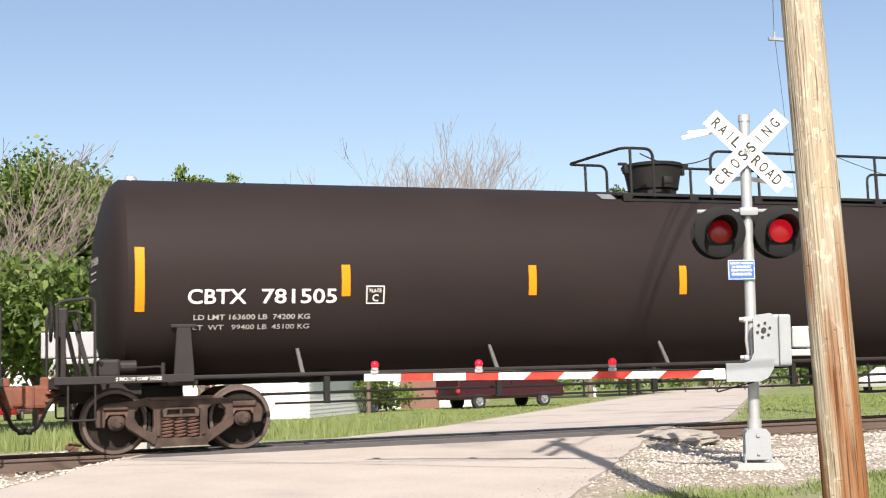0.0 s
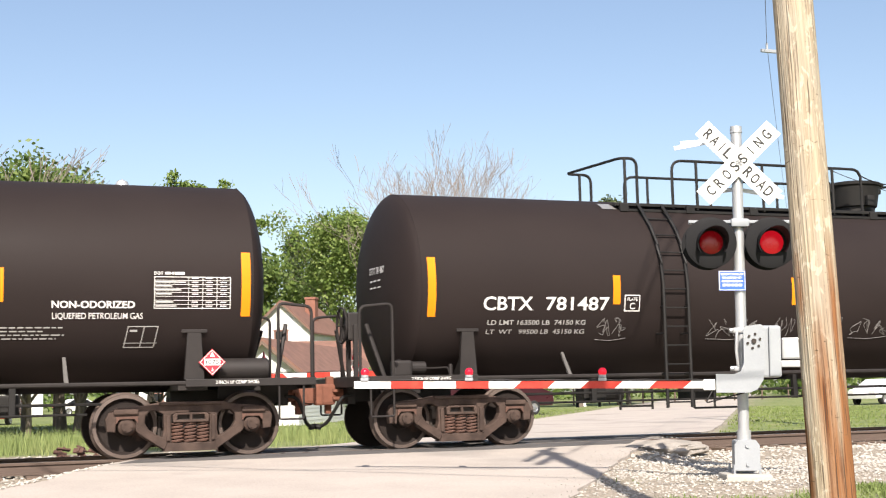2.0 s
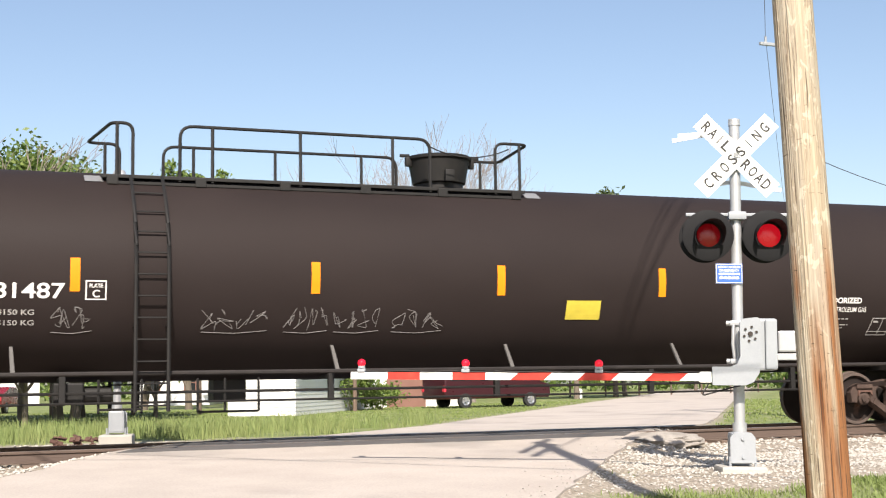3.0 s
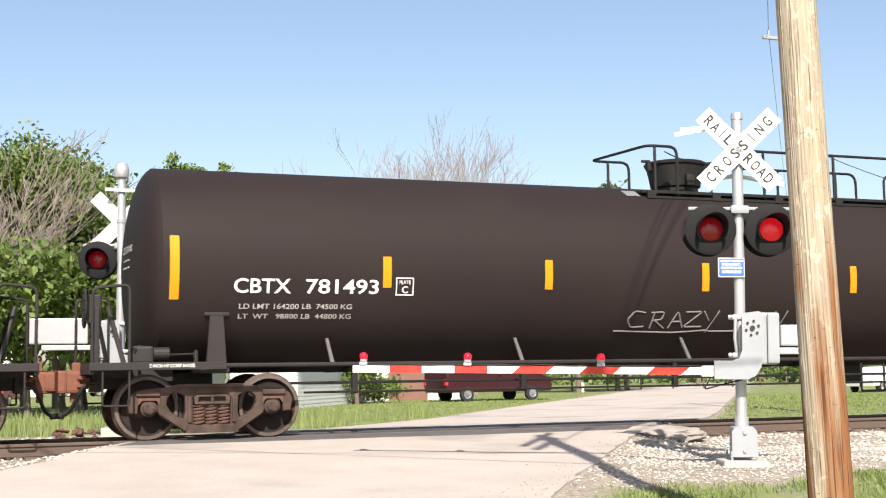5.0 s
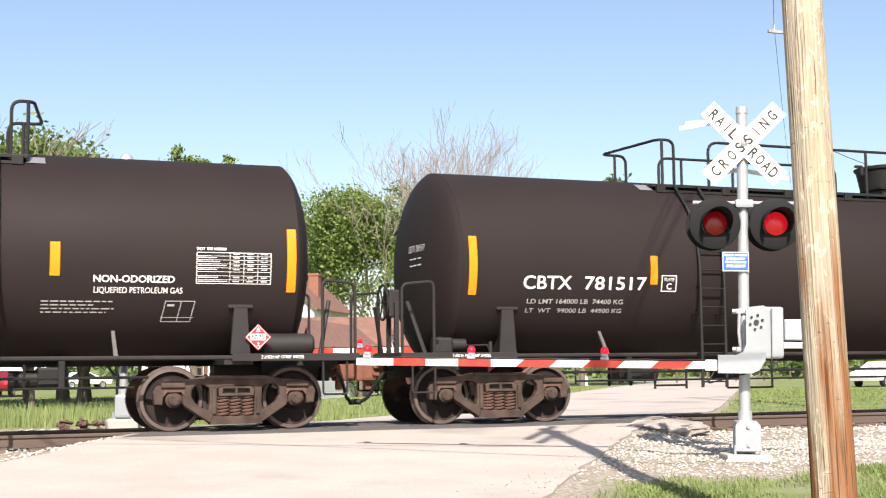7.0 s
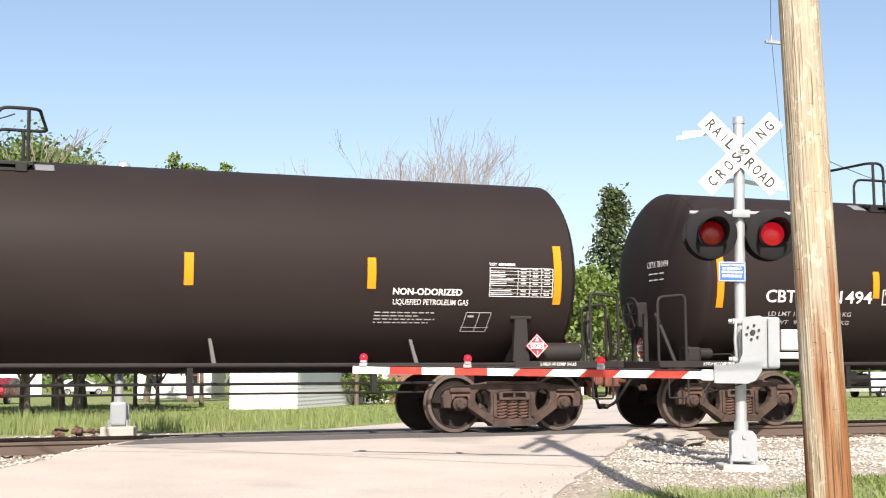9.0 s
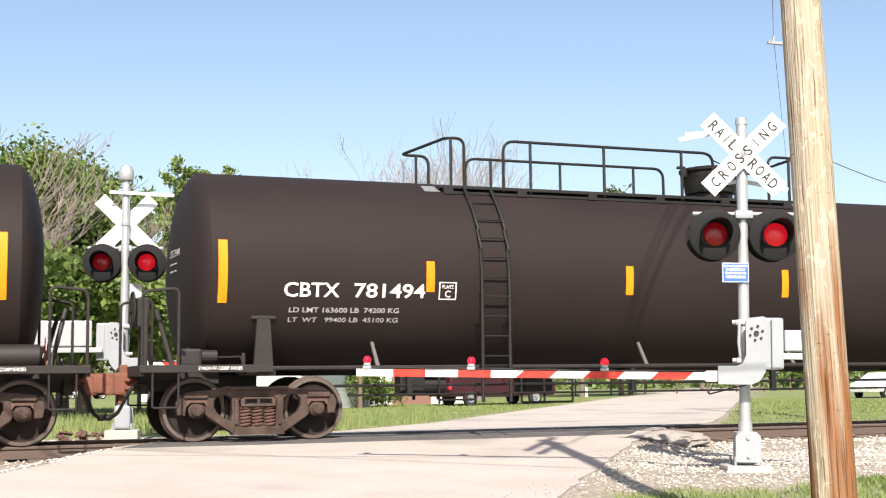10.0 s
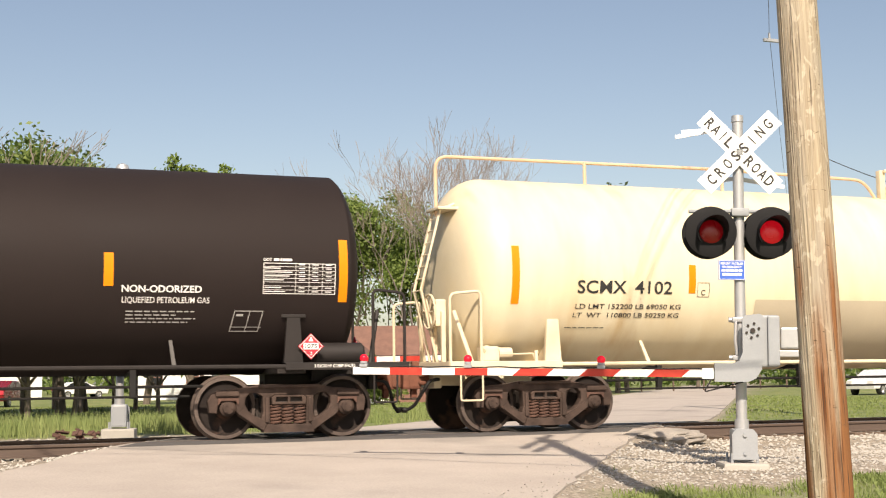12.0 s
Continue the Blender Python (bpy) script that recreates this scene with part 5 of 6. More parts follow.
FAR_POLE, NEXT_POLE = Vector((*spot(18.9, 9.2), -0.3)), Vector((*spot(44.0, 43.5), -0.3))
for base, h in ((FAR_POLE, 12.2), (NEXT_POLE, 11.5)):
    p = utility_pole(Matrix.Translation(base), h, 0.15, 0.10, "distant grey utility pole with a short side arm", mat=TIE)
    for z, l in ((10.75, 1.1), (10.0, 0.16)):
        bm = bmesh.new()
        box(bm, (-l / 2, 0, z), (l, 0.09, 0.09), 0.01)
        part("side_arm", bm, GREYPAINT, p, "pale steel side arm")
    for x in (-0.9, -0.45):
        bm = bmesh.new()
        tube(bm, (x, 0, 10.75), (x, 0, 10.97), 0.035, 8)
        part("insulator", bm, GREYPAINT, p)


def wire(name, a, b, sag, r=0.008, label="thin overhead wire between the poles"):
    bm = bmesh.new()
    a, b = Vector(a), Vector(b)
    pts = [a.lerp(b, k / 16) - Vector((0, 0, sag * (1 - (k / 8 - 1) ** 2))) for k in range(17)]
    pipe(bm, pts, r, n=5)
    return thing(name, bm, WIRE, label, "wire", group="overhead wires")


for dx, fx, z in ((-0.85, -0.9, 10.97), (-0.45, -0.45, 10.97), (0.45, 0.1, 10.1), (0.85, 0.1, 9.3)):
    wire("overhead_wire", (spot(4.28, -10.6)[0] + dx * 0.56, spot(4.28, -10.6)[1] + dx * 0.83, 8.4), (FAR_POLE.x + fx, FAR_POLE.y, z - 0.3), 0.35)
    wire("overhead_wire", (FAR_POLE.x + fx, FAR_POLE.y, z - 0.3), (NEXT_POLE.x + fx, NEXT_POLE.y, z - 0.9), 0.7)
wire("service_wire", (FAR_POLE.x, FAR_POLE.y, 7.4), (*spot(32.0, 10.5), 6.5), 0.8, 0.012, "drooping service wire running off a pole")

# cables along the side street, tied to the near pole
for z, left, right in ((6.75, (-31.0, 3.6, 6.9), (36.0, -28.0, 6.9)), (5.45, (-22.0, 12.0, 5.9), (34.0, -33.0, 6.0))):
    for end in (left, right):
        wire("street_cable", (spot(4.43, -10.75)[0] - 0.05, -12.42, z), end, 0.25, 0.016, "thick black cable running off the near pole")

# ---- buildings ----
SIDING = material("white_siding", (0.74, 0.74, 0.72), 0.7, second=(0.64, 0.64, 0.62), scale=1.5, bump=0.1)
SHINGLE = material("red_brown_shingles", (0.22, 0.115, 0.085), 0.9, second=(0.15, 0.085, 0.065), scale=2.2, fine=22, amount=0.9, bump=0.5, grain=0.4)
DARKGLASS = material("dark_window_glass", (0.02, 0.022, 0.025), 0.1, bump=0)
BRICK = material("chimney_brick", (0.25, 0.11, 0.075), 0.9, second=(0.17, 0.08, 0.06), scale=7, fine=25, bump=0.4)
DOORBROWN = material("brown_door_paint", (0.20, 0.10, 0.075), 0.7, second=(0.16, 0.08, 0.06), scale=2)


def house(at, width, depth, eave, ridge, label, window=None, chimney=None, roof=SHINGLE, door=None, over=0.3, siding=True):
    """Gabled house: local x across the gable (which faces -y), y along the ridge; base at z 0."""
    h = empty("house", at, label, "house", "houses beyond the tracks")
    w, t = width / 2, 0.15
    bm = bmesh.new()
    for y0, y1 in ((0, t), (depth - t, depth)):
        prism(bm, [(-w, 0), (w, 0), (w, eave), (0, ridge), (-w, eave)], y0, y1)
    for s in (-1, 1):
        box(bm, (s * (w - t / 2), depth / 2, eave / 2), (t, depth - 2 * t, eave))
    wall = part("wall", bm, SIDING, h, "white painted clapboard walls")
    if siding:
        me = bmesh.new()
        box(me, (0, -0.012, 0), (width, 0.02, 0.105))
        board = mesh_of(me, "board", SIDING)
        me = bmesh.new()
        box(me, (w + 0.012, depth / 2, 0), (0.02, depth, 0.105))
        side_board = mesh_of(me, "board", SIDING)
        z = 0.1
        while z < eave:
            for data in (board, side_board):
                ob = new("board", data)
                ob.parent, ob.matrix_basis = wall, pose(0, 0, z, 0, 0, 0)
            z += 0.16
    bm = bmesh.new()
    k = (ridge - eave) / w
    for s in (-1, 1):
        o = w + over
        prism(bm, [(0, ridge + 0.02), (s * o, eave - over * k + 0.02), (s * o, eave - over * k + 0.14), (0, ridge + 0.16)], -over, depth + over)
    r = part("roof", bm, roof, h, "red-brown shingle roof")
    bm = bmesh.new()
    for s in (-1, 1):
        prism(bm, [(0, ridge - 0.12), (s * (w + over), eave - over * k - 0.10), (s * (w + over), eave - over * k + 0.02), (0, ridge + 0.02)], -over - 0.03, -over + 0.0)
    part("bargeboard", bm, TIE, r, "dark bargeboards")
    if chimney:
        bm = bmesh.new()
        cx, cy, top = chimney
        box(bm, (cx, cy, (eave + top) / 2), (0.75, 0.75, top - eave), 0.02)
        box(bm, (cx, cy, top - 0.1), (0.85, 0.85, 0.16), 0.02)
        part("chimney", bm, BRICK, r, "red brick chimney")
    for wx, wz, ww, wh in window or ():
        bm = bmesh.new()
        for dx, dz, sx, sz in ((0, wh / 2, ww + 0.2, 0.12), (0, -wh / 2, ww + 0.24, 0.12), (ww / 2, 0, 0.10, wh), (-ww / 2, 0, 0.10, wh), (0, 0, ww, 0.06)):
            box(bm, (wx + dx, -0.05, wz + dz), (sx, 0.08, sz), 0.01)
        fr = part("window", bm, DOORBROWN, h, "dark framed sash window")
        bm = bmesh.new()
        box(bm, (wx, -0.03, wz), (ww, 0.03, wh))
        part("pane", bm, DARKGLASS, fr)
    if door:
        bm = bmesh.new()
        dx, dw, dh = door
        box(bm, (w + 0.05, dx, dh / 2), (0.06, dw, dh), 0.01)
        for i in range(1, 4):
            box(bm, (w + 0.085, dx, dh * i / 4), (0.02, dw, 0.04))
        part("garage_door", bm, DOORBROWN, h, "brown garage door")
    return h


house(site(10.4, 57.4, -0.3, -30, along=True), 4.3, 9, 5.7, 7.7, "white two-storey house with a red-brown roof and brick chimney", [(0, 5.0, 0.9, 1.5), (0, 2.0, 0.9, 1.5)], (1.0, 4.0, 8.3))
house(site(5.2, 25.2, -0.3, -28, along=True), 2.7, 14.5, 2.2, 3.3, "long low white outbuilding with a red-brown roof", None, None, door=None)
house(site(8.7, 39.6, -0.3, -101, along=True), 5.0, 8.6, 2.25, 3.9, "low white garage with a brown door and shingle roof", door=(5.7, 2.0, 2.05))
house(site(3.2, 60.0, -0.3, -12, along=True), 5.2, 9, 3.0, 5.2, "small white house at the end of the lawn", [(-1.2, 1.6, 0.8, 1.2), (1.3, 1.6, 0.8, 1.2)])
house(site(-11.5, 88.0, -0.3, 15, along=True), 8, 9, 3.2, 5.5, "distant white house behind trees", [(-1.5, 1.6, 1.0, 1.2)], siding=False)
# ---- vehicles ----
# maroon made darker than the paint: the van's tree shade is in the colour
SHADED_MAROON = material("shade_darkened_maroon", (0.038, 0.006, 0.010), 0.3, second=(0.03, 0.005, 0.008), scale=2, bump=0.01, grain=0.05)
REDPAINT = material("red_car_paint", (0.20, 0.010, 0.014), 0.25, bump=0.01, grain=0.04)
WHITEPAINT = material("white_car_paint", (0.72, 0.72, 0.73), 0.25, bump=0.01, grain=0.04)
RUBBER = material("tyre_rubber", (0.02, 0.02, 0.02), 0.85, bump=0.1)
CHROME = material("alloy_wheel", (0.55, 0.55, 0.56), 0.3, 0.8, bump=0)
LAMPGLASS = material("lamp_glass", (0.6, 0.6, 0.58), 0.15, bump=0)


def vehicle(at, outline, windows, width, wheels, wheel_r, paint, name, label):
    """outline: side view in x, z; front towards +x."""
    v = empty(name, at, label, name.replace("_", " "), "parked vehicles")
    bm = bmesh.new()
    prism(bm, outline, -width / 2, width / 2)
    es = [e for e in bm.edges if abs(e.verts[0].co.y - e.verts[1].co.y) < 1e-4]
    bmesh.ops.bevel(bm, geom=es, offset=0.09, segments=3, affect="EDGES", profile=0.6)
    part("body", bm, paint, v, "", True)
    for outline_w in windows:
        for s in (-1, 1):
            bm = bmesh.new()
            prism(bm, outline_w, s * width / 2 - 0.01, s * (width / 2 + 0.006))
            part("side_window", bm, DARKGLASS, v)
    for x in wheels:
        for s in (-1, 1):
            bm = bmesh.new()
            revolve(bm, [(-0.11, 0.2), (-0.11, wheel_r - 0.03), (-0.08, wheel_r), (0.08, wheel_r), (0.11, wheel_r - 0.03), (0.11, 0.2), (0.06, 0.19), (0.06, 0), (-0.06, 0), (-0.06, 0.19), (-0.11, 0.2)], 26, "Y", at=pose(x, s * (width / 2 - 0.09), wheel_r))
            wheel = part("wheel", bm, RUBBER, v, "", True)
            bm = bmesh.new()
            y = s * (width / 2 + 0.025)
            revolve(bm, [(0, 0.21), (-0.02 * s, 0.17), (-0.03 * s, 0)], 22, "Y", at=pose(x, y, wheel_r))
            for k in range(5):
                t = k * 2 * math.pi / 5
                tube(bm, (x, y, wheel_r), (x + 0.17 * math.cos(t), y, wheel_r + 0.17 * math.sin(t)), 0.03, 6)
            part("rim", bm, CHROME, wheel, "silver alloy rim", True)
    front = max(p[0] for p in outline)
    back = min(p[0] for p in outline)
    for s in (-1, 1):
        bm = bmesh.new()
        box(bm, (front - 0.06, s * (width / 2 - 0.25), wheel_r * 2.2), (0.16, 0.34, 0.20), 0.03)
        part("headlight", bm, LAMPGLASS, v)
        bm = bmesh.new()
        box(bm, (back + 0.05, s * (width / 2 - 0.1), wheel_r * 2.6), (0.14, 0.2, 0.30), 0.03)
        part("tail_light", bm, PLACRED, v)
    return v


VAN = [(-3.05, 0.45), (3.0, 0.45), (3.1, 0.65), (3.05, 1.10), (2.1, 1.32), (1.35, 2.02), (1.1, 2.12), (-2.9, 2.12), (-3.08, 1.9), (-3.12, 0.7)]
vehicle(site(17.15, 32.2, -0.3, 11), VAN, [[(1.9, 1.32), (1.3, 1.88), (0.75, 1.90), (0.75, 1.30)], [(0.5, 1.3), (0.5, 1.9), (-1.1, 1.9), (-1.1, 1.3)], [(-1.3, 1.3), (-1.3, 1.9), (-2.8, 1.9), (-2.8, 1.3)]],
        2.0, (-1.95, 1.85), 0.36, SHADED_MAROON, "van", "maroon full-size van parked on the lawn, tree shade in its paint colour")
SEDAN = [(-2.2, 0.35), (2.2, 0.35), (2.28, 0.6), (2.1, 0.85), (1.0, 0.98), (0.3, 1.40), (-1.0, 1.42), (-1.7, 1.02), (-2.2, 0.98), (-2.3, 0.6)]
GLASS = [[(0.85, 0.98), (0.25, 1.34), (-0.3, 1.36), (-0.3, 0.96)], [(-0.4, 0.96), (-0.4, 1.36), (-0.95, 1.36), (-1.5, 1.02)]]
vehicle(site(-6.6, 45.5, -0.3, 75), SEDAN, GLASS, 1.75, (-1.35, 1.4), 0.32, REDPAINT, "car", "red car parked on the grass")
vehicle(site(41.0, 33.0, -0.3, 200), SEDAN, GLASS, 1.75, (-1.35, 1.4), 0.32, WHITEPAINT, "car", "white car parked beside the road")
vehicle(site(52.0, 42.0, -0.3, 110), SEDAN, GLASS, 1.75, (-1.35, 1.4), 0.32, SHADED_MAROON, "car", "dark car parked in the distance")
vehicle(site(-4.0, 84.0, -0.3, 10), SEDAN, GLASS, 1.75, (-1.35, 1.4), 0.32, WHITEPAINT, "car", "white car parked in front of a distant house")

# ---- trees ----
BARK = material("bark", (0.16, 0.13, 0.10), 0.9, second=(0.09, 0.07, 0.055), scale=3, fine=20, stretch=(3, 3, 0.5), bump=0.6, grain=0.4)
TWIG = material("bare_twigs", (0.23, 0.195, 0.17), 0.9, second=(0.15, 0.125, 0.105), scale=2, fine=20, bump=0.2)


def leaf_material(name, c1, c2, c3):
    m = bpy.data.materials.new(name)
    m.use_nodes = True
    t = m.node_tree
    b = t.nodes["Principled BSDF"]
    g = t.nodes.new("ShaderNodeNewGeometry")
    r = t.nodes.new("ShaderNodeValToRGB")
    r.color_ramp.elements.new(0.5)
    for el, p, c in zip(r.color_ramp.elements, (0, 0.5, 1), (c1, c2, c3)):
        el.position, el.color = p, (*c, 1)
    t.links.new(g.outputs["Random Per Island"], r.inputs[0])
    t.links.new(r.outputs[0], b.inputs["Base Color"])
    b.inputs["Roughness"].default_value = 0.6
    tr = t.nodes.new("ShaderNodeBsdfTranslucent")
    t.links.new(r.outputs[0], tr.inputs[0])
    mx = t.nodes.new("ShaderNodeMixShader")
    mx.inputs[0].default_value = 0.35
    out = t.nodes["Material Output"]
    t.links.new(b.outputs[0], mx.inputs[1])
    t.links.new(tr.outputs[0], mx.inputs[2])
    t.links.new(mx.outputs[0], out.inputs[0])
    return m


LEAF_A = leaf_material("spring_leaves", (0.06, 0.105, 0.02), (0.11, 0.17, 0.035), (0.18, 0.235, 0.06))
LEAF_B = leaf_material("light_leaves", (0.09, 0.15, 0.03), (0.15, 0.22, 0.045), (0.21, 0.27, 0.07))
LEAF_C = leaf_material("dark_needles", (0.045, 0.07, 0.03), (0.08, 0.11, 0.045), (0.12, 0.15, 0.06))


class Limbs:
    """Open tapered tubes gathered as plain lists of vertices and faces."""

    def __init__(self):
        self.vs, self.fs = [], []

    def limb(self, a, b, r0, n, r1):
        d = (b - a).normalized()
        u = d.cross(Vector((0.3, 0.2, 0.9) if abs(d.z) < 0.9 else (1, 0, 0))).normalized()
        w = d.cross(u)
        o = len(self.vs)
        for p, r in ((a, r0), (b, r1)):
            for k in range(n):
                t = 2 * math.pi * k / n
                self.vs.append(tuple(p + (u * math.cos(t) + w * math.sin(t)) * r))
        self.fs += [(o + k, o + (k + 1) % n, o + n + (k + 1) % n, o + n + k) for k in range(n)]

    def place(self, name, mat, parent, label="", at=None):
        me = bpy.data.meshes.new(name)
        me.from_pydata(self.vs, [], self.fs)
        me.materials.append(mat)
        ob = new(name, me)
        ob.parent = parent
        if at is not None:
            ob.matrix_basis = at
        return tagged(ob, label) if label else ob


def branches(bm, p, d, length, r, depth, rnd, tips, spread=0.55, up=0.25, sides=5, thin=0.006):
    """A forking limb; fills tips with the twig ends."""
    pts = [Vector(p)]
    cur, dd = Vector(p), Vector(d).normalized()
    for i in range(3):
        dd = (dd + Vector((rnd.uniform(-1, 1), rnd.uniform(-1, 1), rnd.uniform(-0.6, 1) * up * 2)) * 0.16).normalized()
        cur = cur + dd * length / 3
        pts.append(cur.copy())
    for a, b, k in zip(pts, pts[1:], range(3)):
        bm.limb(a, b, max(r * (1 - 0.22 * k), thin), sides if depth > 1 else 3, max(r * (1 - 0.22 * (k + 1)), thin))
    if depth == 0:
        tips.append(cur)
        return
    for k in range(rnd.choice((2, 3, 3)) if depth > 1 else 3):
        nd = (dd + Vector((rnd.uniform(-1, 1), rnd.uniform(-1, 1), rnd.uniform(-0.4, 0.9))) * spread + Vector((0, 0, up * 0.3))).normalized()
        start = pts[-1] if k < 2 else pts[2]
        branches(bm, start, nd, length * rnd.uniform(0.6, 0.85), r * 0.55, depth - 1, rnd, tips, spread, up, sides, thin)
    tips.append(cur)


def leaf_cloud(spots, size, per, spread, seed):
    rnd = np.random.RandomState(seed)
    n = len(spots) * per
    c = np.repeat(np.array(spots), per, 0) + rnd.normal(0, spread, (n, 3)) * np.array((1, 1, 0.75))
    a = rnd.normal(0, 1, (n, 3))
    a /= np.linalg.norm(a, axis=1)[:, None]
    b = np.cross(a, rnd.normal(0, 1, (n, 3)))
    b /= np.linalg.norm(b, axis=1)[:, None]
    s = rnd.uniform(0.55, 1.3, (n, 1)) * size
    v = np.stack([c - a * s, c + b * s * 0.55, c + a * s, c - b * s * 0.55], 1).reshape(-1, 3)
    me = bpy.data.meshes.new("crown")
    me.from_pydata(v.tolist(), [], [(4 * i, 4 * i + 1, 4 * i + 2, 4 * i + 3) for i in range(n)])
    return me


def tree(x, y, height, crown, label, leaf=None, seed=1, trunk=0.22, size=0.16, per=55, depth=4, spread=0.55, name="tree", low=0.25, stems=1, up=0.25):
    rnd = random.Random(seed)
    t = empty(name, pose(x, y, -0.32), label, "tree", "trees behind the railway")
    bm = Limbs()
    tips = []
    for k in range(stems):
        lean = Vector((rnd.uniform(-0.12, 0.12), rnd.uniform(-0.12, 0.12), 1)) if stems == 1 else Vector((rnd.uniform(-0.3, 0.3), rnd.uniform(-0.3, 0.3), 1))
        base = Vector((rnd.uniform(-0.3, 0.3) * (stems > 1), 0, 0))
        top = base + lean * height * low
        bm.limb(base - Vector((0, 0, 0.1)), top, trunk, 9, trunk * 0.75)
        for j in range(3 if stems > 1 else 5):
            a = 2 * math.pi * j / 5 + rnd.uniform(-0.4, 0.4)
            d = Vector((math.cos(a) * crown / height * 1.7, math.sin(a) * crown / height * 1.7, 1.0 + rnd.uniform(-0.2, 0.3)))
            branches(bm, top * rnd.uniform(0.75, 1.0), d, height * (1 - low) * 0.37, trunk * 0.55, depth - 1, rnd, tips, spread, up, thin=0.006 if leaf else 0.0095)
    zs = sorted(v.z for v in tips)
    k = height / max(zs[-1], 0.1)
    bm.place("trunk", BARK if leaf else TWIG, t, "" if leaf else "bare grey branching trunk", at=Matrix.Diagonal((1, 1, k, 1)))
    if leaf:
        me = leaf_cloud([(v.x, v.y, v.z * k) for v in tips], size, per, crown * 0.16, seed)
        me.materials.append(leaf)
        ob = new("crown", me)
        ob.parent = t
    return t


def conifer(x, y, height, width, seed):
    rnd = random.Random(seed)
    t = empty("conifer", pose(x, y, -0.32), "tall dark green conifer with an uneven top", "tree", "trees behind the railway")
    bm = Limbs()
    bm.limb(Vector((0, 0, -0.1)), Vector((0, 0, height * 0.97)), 0.22, 8, 0.03)
    spots = []
    for i in range(150):
        k = rnd.random() ** 0.8
        z = height * (0.10 + 0.9 * k)
        a = rnd.uniform(0, 6.28)
        l = width * (1 - k) ** 0.75 * rnd.uniform(0.6, 1.1) + 0.25
        tip = Vector((math.cos(a) * l, math.sin(a) * l, z - l * 0.15))
        bm.limb(Vector((0, 0, z)), tip, 0.03, 4, 0.008)
        for j in range(4):
            spots.append(tuple(Vector((0, 0, z)).lerp(tip, 0.35 + 0.65 * j / 3)))
    bm.place("trunk", BARK, t)
    me = leaf_cloud(spots, 0.19, 13, 0.36, seed)
    me.materials.append(LEAF_C)
    ob = new("crown", me)
    ob.parent = t
    return t


def bearing_place(az, rng):
    return spot(SURVEY[0] + rng * math.sin(radians(az)), SURVEY[1] + rng * math.cos(radians(az)))


def top_height(el, rng):
    return rng * math.tan(radians(el)) + SURVEY[2] + 0.32


LEAFY = "leafy green tree in fresh spring foliage"
for az, el, rng, crown, leaf, seed, size, per in (
        (-7.6, 12.6, 41, 3.0, LEAF_A, 11, 0.115, 120), (-4.9, 12.9, 44, 2.8, LEAF_A, 12, 0.115, 120), (-3.2, 12.2, 43, 2.0, LEAF_A, 13, 0.11, 90),
        (-2.1, 9.6, 47, 1.6, LEAF_B, 14, 0.11, 80), (1.0, 12.9, 62, 1.2, LEAF_B, 15, 0.15, 70), (3.3, 7.2, 60, 1.5, LEAF_B, 16, 0.15, 60),
        (4.6, 5.9, 95, 4.0, LEAF_A, 17, 0.28, 50), (6.4, 8.2, 105, 3.2, LEAF_A, 18, 0.28, 50), (11.6, 10.8, 90, 3.6, LEAF_B, 19, 0.17, 110),
        (13.4, 10.4, 92, 5.4, LEAF_B, 20, 0.18, 62), (15.8, 10.0, 96, 4.2, LEAF_A, 21, 0.26, 55), (18.5, 8.0, 90, 4.5, LEAF_A, 22, 0.27, 50),
        (21.5, 7.0, 95, 4.5, LEAF_A, 23, 0.27, 50), (24.2, 6.4, 74, 3.4, LEAF_B, 24, 0.22, 60), (26.8, 5.2, 85, 4.0, LEAF_A, 25, 0.25, 50), (30.5, 3.6, 120, 5.0, LEAF_A, 26, 0.3, 45),
        (37.0, 3.0, 130, 5.0, LEAF_A, 27, 0.3, 45), (42.0, 3.2, 120, 5.0, LEAF_A, 28, 0.3, 45), (-11.0, 11.0, 45, 4.0, LEAF_A, 29, 0.18, 50)):
    px, py = bearing_place(az, rng)
    tree(px, py, top_height(el, rng) * 0.9, crown, LEAFY, leaf, seed, size=size, per=per, low=0.18)
for az, el, rng, seed, stems in ((15.8, 13.6, 62, 31, 1), (18.6, 13.5, 66, 32, 1), (-9.6, 13.8, 36, 33, 2), (-7.2, 9.5, 39, 34, 3), (-2.6, 10.5, 46, 35, 2)):
    px, py = bearing_place(az, rng)
    tree(px, py, top_height(el, rng), 3.0, "bare leafless tree with fine grey twigs", None, seed, trunk=0.16, depth=6, stems=stems, spread=0.52, name="bare_tree", low=0.2, up=0.30)
for az, el, rng, width, seed in ((8.7, 8.6, 108, 3.0, 41), (26.3, 9.8, 80, 3.4, 42), (10.0, 7.4, 110, 3.0, 43)):
    px, py = bearing_place(az, rng)
    conifer(px, py, top_height(el, rng), width, seed)


def bush(x, y, r, h, leaf, seed, label="green leafy bush beside a white shed", size=0.10):
    rnd = random.Random(seed)
    t = empty("bush", pose(x, y, -0.32), label, "bush", "bushes")
    bm = Limbs()
    tips = []
    for k in range(7):
        a = rnd.uniform(0, 6.28)
        branches(bm, (0, 0, 0), (math.cos(a) * r / h, math.sin(a) * r / h, 0.9), h * 0.42, 0.02, 2, rnd, tips, 0.7, 0.3, 4)
    bm.place("stems", BARK, t)
    me = leaf_cloud([(v.x, v.y, max(v.z, 0.1)) for v in tips], size, 22, 0.22, seed)
    me.materials.append(leaf)
    ob = new("foliage", me)
    ob.parent = t


